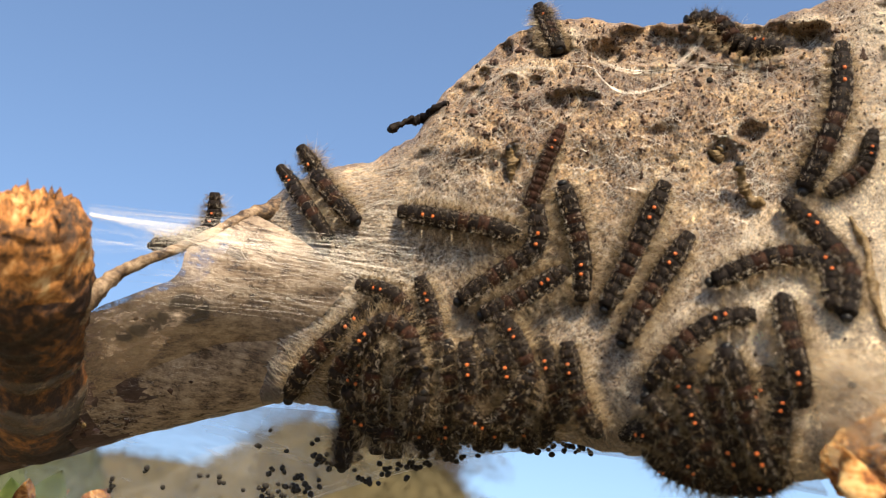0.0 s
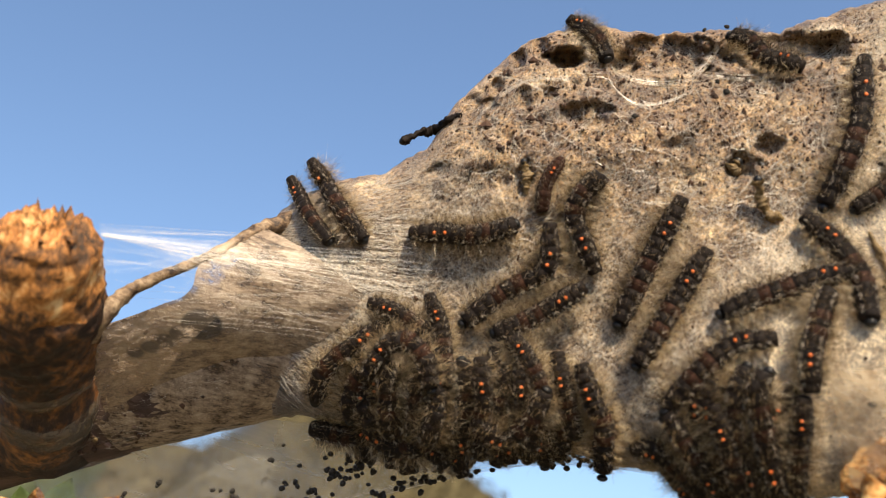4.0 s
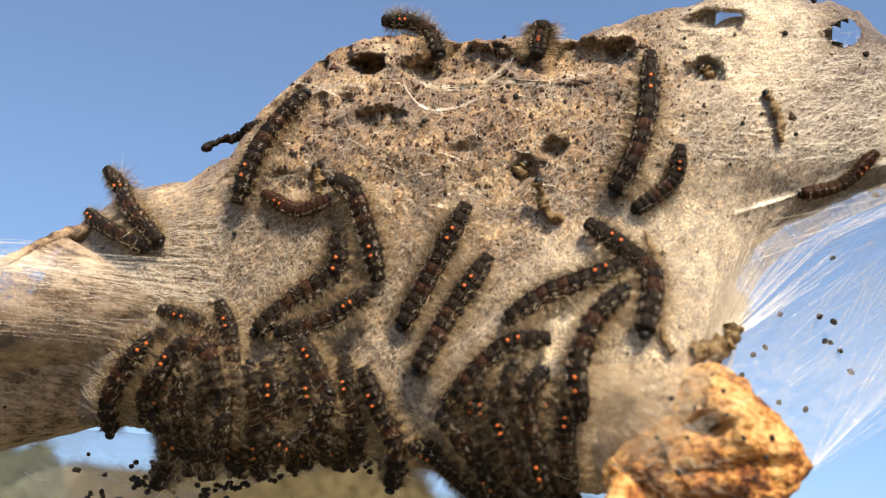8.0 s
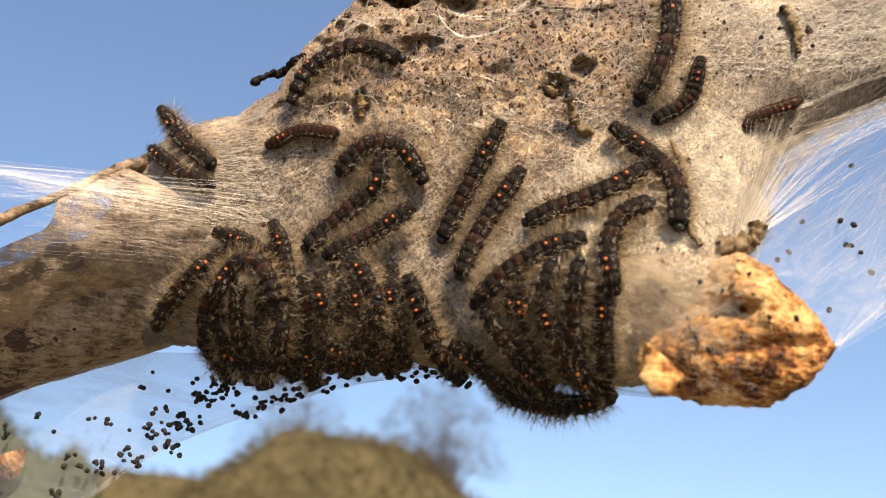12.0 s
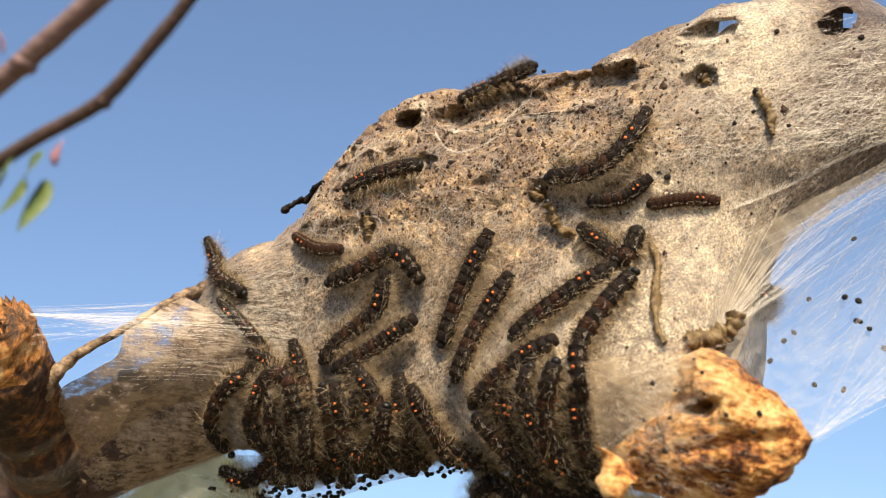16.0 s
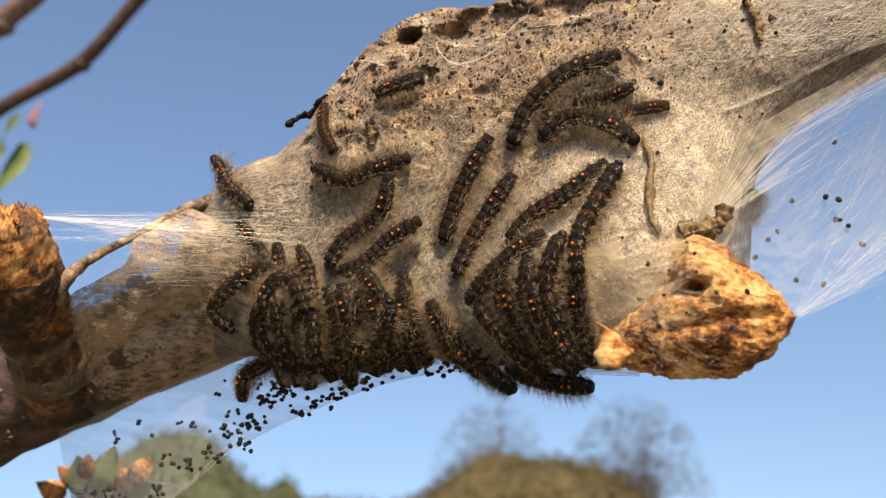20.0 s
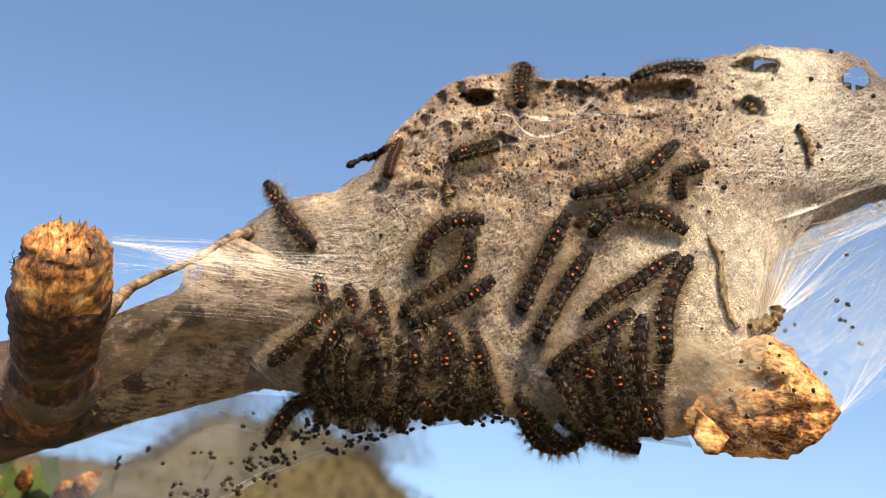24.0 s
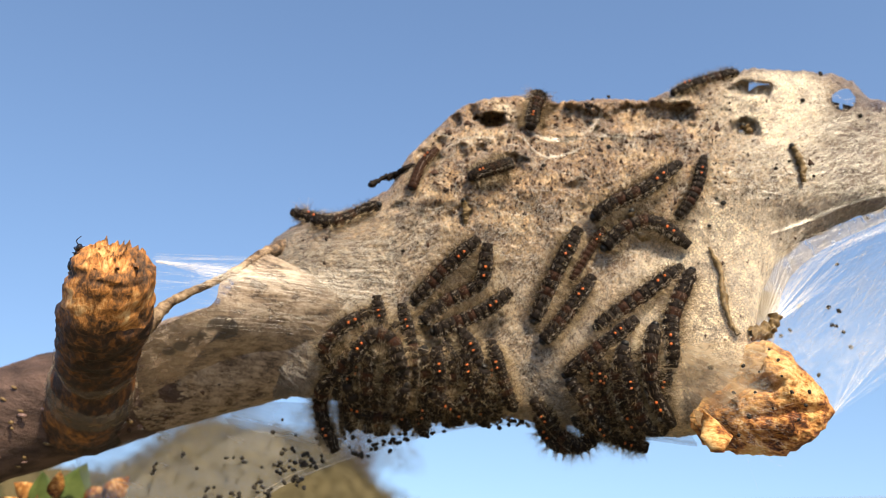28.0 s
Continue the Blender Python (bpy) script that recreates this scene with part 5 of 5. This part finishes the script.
specks(5000)
for x, y, d in ((1340, 640, -29), (1362, 690, -30), (1412, 660, -30), (1430, 690, -28), (1395, 720, -31), (1455, 715, -26), (1350, 735, -30), (1370, 652, -29), (1442, 742, -27), (1405, 630, -28), (1322, 690, -29),
                (1388, 610, -26), (1462, 690, -25), (1330, 770, -29), (1300, 705, -27)):
    dropping(x, y, d + 1.5, rnd.uniform(0.5, 0.9), "droppings on the dry leaf")


def on_bark(x, a, out=0.0):
    r = curve_at([-60, 0.0151, 300, 0.0136, 700, 0.012], x) + out
    return spot(x, curve_at([-60, 742, 300, 638, 700, 530], x), curve_at([-60, 19, 300, 17.5, 700, 14], x)) + (UP * math.sin(a) - AWAY * math.cos(a)) * r


lines = []
for k in range(900):                      # silk drawn along the bark
    x, a = rnd.uniform(190, 590), rnd.uniform(-0.95, 1.15)
    ln, turn = rnd.uniform(4, 26), rnd.gauss(0, 0.05)
    lines.append(([on_bark(x + ln * s, a + turn * s, 0.0007 + rnd.uniform(0, 0.0002)) for s in (-0.5, 0, 0.5)], rnd.uniform(0.000006, 0.000014)))
strands("bark_silk", lines, THREAD, "fine silk fibres drawn along the bark")
verts, faces = [], []
for k in range(520):                      # crumbs and crust on the branch
    x = rnd.uniform(120, 540)
    a = rnd.choice((rnd.uniform(-0.95, -0.55), rnd.uniform(-0.9, 0.9)))
    c, r = on_bark(x, a, 0.0005), 0.00016 * math.exp(rnd.gauss(0, 0.6))
    i = len(verts)
    for w in (ACROSS, -ACROSS, UP, -UP, AWAY, -AWAY):
        verts.append(c + w * r * rnd.uniform(0.6, 1.4))
    for p, q in ((0, 2), (2, 1), (1, 3), (3, 0)):
        faces += [(i + p, i + q, i + 4), (i + q, i + p, i + 5)]
me = bpy.data.meshes.new("crust")
me.from_pydata([tuple(v) for v in verts], [], faces)
me.materials.append(SPECK)
tagged(new("crust", me), "dark crumbs caught in the silk on the bark", "debris", kind="stuff")


def cast_skin(points, fat, mat, label, headed=True):
    """A shrivelled, empty skin with a round black head shell."""
    thing = tagged(new("cast_skin"), label, "cast skin", "cast skins on the tent")
    line = [spot(x, y, skin(x, y) - 0.9 - lift) for x, y, lift in points]
    thing.location = line[0]
    v, n, s = tube(line, [fat * 0.5, fat, fat * 0.8, fat * 1.1, fat * 0.7, fat * 0.9], 12, 0.95, 900, 60)
    body = new("husk", grid_mesh("husk", [q - line[0] for q in v], n, s, mat, True))
    body.parent = thing
    if not headed:
        return thing
    shell = new("head_shell", blob("head_shell", FACE, fat * 0.9, fat * 0.9, fat * 0.9, 12))
    shell.parent = thing
    shell.location = line[-1] - line[0]
    return thing


cast_skin([(730, 262, 0.4), (708, 270, 0.8), (690, 282, 0.6), (672, 284, 2), (655, 294, 3), (647, 298, 3)], 0.0008, SHELL, "shrivelled dark cast skin hanging at the tent's rim")
cast_skin([(1450, 300, 0), (1449, 275, 0.2), (1440, 250, 0.3), (1430, 234, 0.3)], 0.0009, HUSK, "yellow-brown shrivelled cast skin under the silk")
cast_skin([(1165, 402, 0), (1148, 398, 0.5), (1136, 380, 1.2), (1132, 352, 2.4)], 0.0009, HUSK, "brown shrivelled cast skin standing off the silk")
cast_skin([(822, 372, 0), (824, 350, 0.2), (820, 328, 0.3)], 0.0008, HUSK, "brown shrivelled cast skin on the dirty silk")
cast_skin([(1108, 345, 0), (1100, 338, 0.3), (1106, 327, 0.6)], 0.0010, HUSK, "cast skin with a shiny black head shell in a pit")
cast_skin([(1352, 210, 0), (1348, 202, 0.3), (1338, 196, 0.5)], 0.0010, HUSK, "cast skin with a shiny black head shell in a torn hole")
cast_skin([(1276, 420, 0), (1296, 468, 0), (1304, 520, 0), (1314, 556, 0.2), (1330, 582, 0.4)], 0.0007, HUSK, "long brown stalk spun into the silk above the leaf", False)
cast_skin([(1350, 580, 0), (1376, 578, 0.4), (1396, 566, 0.8), (1394, 548, 1.0)], 0.0016, HUSK, "curl of dry brown bud scale above the leaf", False)

for ob in [o for o in scene.objects if o.name in ("surface_silk", "guy_threads", "side_threads", "cordage", "hanging_web", "side_web", "bark_film", "twig_web", "specks", "bark_silk", "crust", "fan_web", "leaf_veil")]:
    ob.parent = WEB                       # all spun into one tent
    del ob["category"]


def bark_flakes():
    for k in range(46):
        x = rnd.uniform(-40, 330)
        a = rnd.uniform(-0.95, 0.8)
        if x > 180:
            a = rnd.uniform(-0.95, -0.6)
        bm = bmesh.new()
        bmesh.ops.create_icosphere(bm, subdivisions=1, radius=1)
        sx, sy = rnd.uniform(0.0005, 0.0016), rnd.uniform(0.0003, 0.0006)
        for v in bm.verts:
            v.co = Vector((v.co.x * sx, v.co.y * 0.0003, v.co.z * sy)) * (1 + 0.4 * noise.noise(v.co * 2 + Vector((k, 0, 0))))
        ob = part("bark_flake", bm, HUSK if k % 3 else BARK_PURPLE, BRANCH)
        ob.matrix_basis = Matrix.Translation(on_bark(x, a)) @ pose(0, 0, 0, -math.degrees(a), rnd.uniform(0, 30), 0)


bark_flakes()

# ---- the sprouting bud under the branch ----
def leaf_mesh(long, wide, curl, seed):
    bm = bmesh.new()
    grid = []
    for i in range(12):
        u = i / 11
        w = wide * math.sin(math.pi * (0.06 + 0.94 * u) ** 0.8) * 0.5
        grid.append([bm.verts.new((w * s, 0.25 * abs(s) * w + 0.0004 * noise.noise(Vector((u * 5, s * 3, seed))) - curl * u * u, long * u)) for s in (-1, -0.5, 0, 0.5, 1)])
    for a, b in zip(grid, grid[1:]):
        for k in range(4):
            bm.faces.new((a[k], a[k + 1], b[k + 1], b[k]))
    top = bm.faces[:]
    got = bmesh.ops.extrude_face_region(bm, geom=top)
    for q in got["geom"]:
        if isinstance(q, bmesh.types.BMVert):
            q.co.y += 0.00025
    bmesh.ops.recalc_face_normals(bm, faces=bm.faces)
    return bm


sprout = tagged(new("sprouting_bud"), "green young leaf and brown bud scales on a short spur", "bud")
sprout.location = spot(60, 930, 30)
for name, x, y, d, long, wide, lean, turn, mat in (("young_leaf", 70, 900, 33, 0.016, 0.010, 22, 20, GREEN), ("young_leaf", 40, 900, 36, 0.013, 0.009, -18, 50, GREEN),
                                                   ("bud_scale", 112, 888, 34, 0.009, 0.008, 58, 10, DRY_LEAF), ("bud_scale", 20, 880, 34, 0.009, 0.007, -48, -20, DRY_LEAF),
                                                   ("bud_scale", 150, 880, 33, 0.010, 0.007, 40, 30, DRY_LEAF), ("bud_scale", 62, 872, 31, 0.008, 0.006, -12, 60, DRY_LEAF), ("young_leaf", 130, 905, 36, 0.012, 0.008, 48, 35, GREEN),
                                                   ("bud_scale", 0, 905, 33, 0.010, 0.007, -60, 15, DRY_LEAF), ("bud_scale", 105, 868, 36, 0.0055, 0.0035, 28, 80, DRY_LEAF), ("bud_scale", 110, 905, 33, 0.006, 0.006, 75, 0, BARK_PURPLE)):
    ob = part(name, leaf_mesh(long, wide, 0.001, x), mat, sprout)
    ob.matrix_basis = Matrix.Translation(spot(x, y, d + 16) - sprout.location) @ pose(0, 0, 0, 10, lean, turn)
v, n_, s_ = tube([spot(-120, 1080, 50) - sprout.location, spot(20, 960, 48) - sprout.location, spot(80, 885, 49) - sprout.location], [0.006, 0.0052, 0.003], 16, 0.2, 300, 30)
spur = new("spur", grid_mesh("spur", v, n_, s_, BARK, True))
spur.parent = sprout

# ---- the twigs behind ----
def back_twig(points, radii, mat, label):
    me = tube_thing("back_twig", [spot(*p) for p in points], radii, mat, 14, 0.12, 60, 70)
    twig = tagged(new("back_twig", me), label, "twig", "twigs behind the tent")
    line, _ = smooth_line([spot(*p) for p in points], 60)
    for k in (26, 31, 37, 42, 48, 53):   # swollen leaf scars
        bm = bmesh.new()
        bmesh.ops.create_icosphere(bm, subdivisions=2, radius=1)
        r = float(np.interp(k / 59, np.linspace(0, 1, len(radii)), radii))
        for v in bm.verts:
            v.co = v.co * (1 + 0.2 * noise.noise(v.co * 2 + Vector((k, 0, 0))))
            v.co = Vector((v.co.x * r * 1.25, v.co.y * r * 1.25, v.co.z * r * 0.9))
        ob = part("knot", bm, mat, twig)
        ob.location = line[k] + UP * r * (0.35 if k % 2 else -0.35)
    return twig


BACK = 560.0
spray = back_twig([(-1560, 1200, -20), (-1560, 700, 260), (-1050, 190, BACK), (-632, 50, BACK), (-419, -20, BACK), (-280, -58, BACK), (-157, -140, BACK), (-22, -250, BACK), (200, -480, BACK)], [0.013, 0.012, 0.011, 0.0095, 0.0085, 0.009, 0.0075, 0.007, 0.006], BARK,
          "dark bare twig crossing the sky behind the tent")
back_twig([(-1640, 1230, -20), (-1620, 600, 260), (-970, 55, BACK), (-610, -112, BACK), (-490, -172, BACK), (-360, -234, BACK), (-190, -322, BACK), (30, -472, BACK)], [0.015, 0.014, 0.013, 0.0125, 0.013, 0.0115, 0.011, 0.0095], BARK_PURPLE,
          "reddish bare twig crossing the sky behind the tent")
for x, y, long, wide, lean, mat in ((-560, 40, 0.06, 0.038, 170, GREEN), (-500, 45, 0.055, 0.036, 140, GREEN), (-530, 90, 0.05, 0.036, 185, GREEN), (-470, 100, 0.07, 0.034, 178, GREEN),
                                    (-450, 50, 0.034, 0.028, 95, PINK), (-610, 40, 0.05, 0.03, 200, GREEN), (-560, -190, 0.03, 0.02, 20, PINK), (-620, -170, 0.035, 0.024, -10, GREEN)):
    ob = part("bud" if mat is PINK else "leaf", leaf_mesh(long, wide, 0.006, x), mat, spray)
    ob.matrix_basis = Matrix.Translation(spot(x + 36, y - 20, BACK)) @ pose(0, 0, 0, 15, lean, rnd.uniform(-40, 40))

# ---- the ant on the stub ----
ant = tagged(new("ant"), "shiny black ant on the torn end of the stub", "ant")
for name, x, r, sy in (("abdomen", -0.0022, 0.00125, 0.9), ("thorax", 0.0002, 0.0007, 0.75), ("head", 0.0017, 0.00075, 0.95)):
    ob = new(name, blob(name, ANT_SKIN, r * 1.25, r * sy, r * 0.9, 12))
    ob.parent, ob.location = ant, (x, 0, 0.0012)
for s in (-1, 1):
    for k, (x, reach) in enumerate(((0.0007, 0.0016), (0.0002, 0.0002), (-0.0003, -0.0018))):
        v, n_, q_ = tube([Vector((x, s * 0.0004, 0.0011)), Vector((x + reach * 0.5, s * 0.0016, 0.0021)), Vector((x + reach, s * 0.0028, 0.0))], [0.00014, 0.0001, 0.00006], 6, 0, 1, 14)
        ob = new("leg", grid_mesh("leg", v, n_, q_, ANT_SKIN, True))
        ob.parent = ant
    v, n_, q_ = tube([Vector((0.0022, s * 0.0003, 0.0015)), Vector((0.003, s * 0.0011, 0.0022)), Vector((0.0042, s * 0.0013, 0.0016))], [0.00008, 0.00006, 0.00005], 6, 0, 1, 12)
    ob = new("feeler", grid_mesh("feeler", v, n_, q_, ANT_SKIN, True))
    ob.parent = ant


def ant_at(x, y, d, out, head):
    z = out.normalized()
    a = (head - z * head.dot(z)).normalized()
    m = Matrix((a, z.cross(a), z)).transposed().to_4x4()
    m.translation = spot(x, y, d)
    return m


SIDE = (-ACROSS - AWAY * 0.5)
MOVES.append((ant, [(0, ant_at(88, 610, -4, -ACROSS + AWAY * 0.6, UP)), (20, ant_at(82, 570, -10, -ACROSS + AWAY * 0.6, UP)), (23, ant_at(80, 520, -17, -ACROSS + AWAY * 0.3, UP)),
                    (24.5, ant_at(82, 470, -22, SIDE, ACROSS + UP * 0.1)), (25.5, ant_at(82, 464, -23, SIDE, ACROSS * 0.6 - UP * 0.4)), (26.5, ant_at(88, 452, -25, SIDE, UP)),
                    (28, ant_at(104, 424, -26, -ACROSS * 0.8 + UP * 0.3 - AWAY * 0.4, UP))]))

# ---- far ground, bushes, trees and roofs ----
bm = bmesh.new()
bmesh.ops.create_grid(bm, x_segments=40, y_segments=40, size=1500)
tagged(new("ground", mesh_of("ground", bm, GRASS)), "dry brown and green early spring meadow", "ground", kind="structure")


def toward(az, dist):
    return Vector((math.sin(radians(az)) * dist, math.cos(radians(az)) * dist, 0))


def far_bush(name, az, dist, wide, high, mat, count, label, lift=0.0):
    thing = tagged(new(name), label, "tree" if lift else "bush")
    thing.location = toward(az, dist)
    r = random.Random(int(az * 10) + 900)
    v, n, s = tube([Vector((0, 0, 0)), Vector((0.05, 0, high * 0.2)), Vector((0, 0, high * 0.42))], [0.12, 0.08, 0.03], 10, 0.1, 3, 20)
    ob = new("trunk", grid_mesh("trunk", v, n, s, BARK, True))
    ob.parent = thing
    verts, faces = [], []
    for k in range(160):             # bare, fine limbs
        a, b = r.uniform(0, 6.283), r.uniform(0.25, 1.35)
        z0 = high * r.uniform(0.18, 0.42)
        ln = high * r.uniform(0.3, 0.56)
        p = Vector((0, 0, z0))
        q = p + Vector((math.cos(a) * math.cos(b) * wide / high * 1.2, math.sin(a) * math.cos(b) * 0.6, math.sin(b))) * ln
        v, n, s = tube([p, (p + q) / 2 + Vector((r.gauss(0, 0.08), 0, 0.05)), q], [0.022, 0.013, 0.006], 5, 0, 1, 6)
        i = len(verts)
        verts += v
        faces += [(i + x * 5 + j, i + (x + 1) * 5 + j, i + (x + 1) * 5 + (j + 1) % 5, i + x * 5 + (j + 1) % 5) for x in range(n - 1) for j in range(5)]
    me = bpy.data.meshes.new("branchwork")
    me.from_pydata([tuple(v) for v in verts], [], faces)
    me.materials.append(BARK)
    ob = new("branchwork", me)
    ob.parent = thing
    verts, faces = [], []
    for k in range(count):
        a, b, rad = r.uniform(0, 6.283), math.asin(r.uniform(-0.2 if lift else 0, 1)), (r.random() ** 0.4 if lift else 0.90 + 0.12 * r.random() ** 1.6)
        bumpy = 1 + 0.14 * noise.noise(Vector((math.cos(a) * 2, math.sin(a) * 2, b * 2 + az)))
        c = Vector((math.cos(a) * math.cos(b) * wide, math.sin(a) * math.cos(b) * wide * 0.6, lift + math.sin(b) * (high - lift))) * 1.0
        c = Vector((c.x * rad * bumpy, c.y * rad * bumpy, lift + (c.z - lift) * rad * bumpy))
        size = r.uniform(0.015, 0.036) * (1 if not lift else 0.7)
        i = len(verts)
        for w in range(4):
            verts.append(c + Vector((r.gauss(0, 1), r.gauss(0, 1), r.gauss(0, 1))) * size)
        faces += [(i, i + 1, i + 2), (i, i + 2, i + 3)]
    if not lift:
        v = []
        for i in range(14):              # the dense inside of the bush
            for j in range(28):
                b, a = (0.02 + 0.98 * i / 13) * math.pi / 2, j / 28 * 6.2832
                k = 0.96 * (1 + 0.14 * noise.noise(Vector((math.cos(a) * 2, math.sin(a) * 2, b * 2 + az))))
                v.append(Vector((math.cos(a) * math.cos(b) * wide * k, math.sin(a) * math.cos(b) * wide * 0.6 * k, math.sin(b) * high * k)))
        ob = new("thicket", grid_mesh("thicket", v, 14, 28, mat, True))
        ob.parent = thing
    me = bpy.data.meshes.new("crown")
    me.from_pydata([tuple(v) for v in verts], [], faces)
    me.materials.append(mat)
    ob = new("crown", me)
    ob.parent = thing
    return thing


far_bush("bush", -13.2, 16, 3.5, 3.15, BUSH, 42000, "olive-brown rounded bush, far off and out of focus")
far_bush("bush", -34.5, 15, 2.5, 3.4, BUSH_GREEN, 16000, "grey-green rounded bush, far off and out of focus")
far_bush("tree", -6.2, 20, 1.5, 4.9, BUSH, 5000, "nearly bare brown tree, far off and out of focus", 3.0)
far_bush("tree", -15.2, 20, 1.4, 5.0, BUSH, 4500, "nearly bare brown tree, far off and out of focus", 2.9)
far_bush("bush", -28, 17, 0.9, 2.9, BUSH_GREEN, 5000, "green leafy bush, far off and out of focus")
far_bush("bush", -25.5, 18, 3.4, 2.65, BUSH, 14000, "low olive-brown bush, far off and out of focus")


def house(az, dist, wide, high):
    thing = tagged(new("house"), "low house with a brown tiled roof, far off", "house")
    thing.location = toward(az, dist)
    thing.rotation_euler = (0, 0, radians(-az))
    bm = bmesh.new()
    bmesh.ops.create_cube(bm, size=1, matrix=Matrix.Translation((0, 0, high * 0.3)) @ Matrix.Diagonal((wide, 5, high * 0.6, 1)))
    part("wall", bm, WALL, thing)
    bm = bmesh.new()
    p = [bm.verts.new(c) for c in ((-wide * 0.54, -3, high * 0.58), (wide * 0.54, -3, high * 0.58), (wide * 0.54, 3, high * 0.58), (-wide * 0.54, 3, high * 0.58), (-wide * 0.5, 0, high), (wide * 0.5, 0, high))]
    for f in ((0, 1, 5, 4), (2, 3, 4, 5), (0, 4, 3), (1, 2, 5), (0, 3, 2, 1)):
        bm.faces.new([p[k] for k in f])
    part("roof", bm, ROOF, thing)
    for k in (-0.3, 0.05, 0.33):
        bm = bmesh.new()
        bmesh.ops.create_cube(bm, size=1, matrix=Matrix.Translation((k * wide, -2.52, high * 0.36)) @ Matrix.Diagonal((1.1, 0.08, 1.2, 1)))
        part("window", bm, FACE, thing)
    return thing


house(21, 60, 9, 3.0)
house(9, 95, 16, 3.0)


def motions():
    for ob, rows in MOVES:
        walk(ob, rows)


motions()
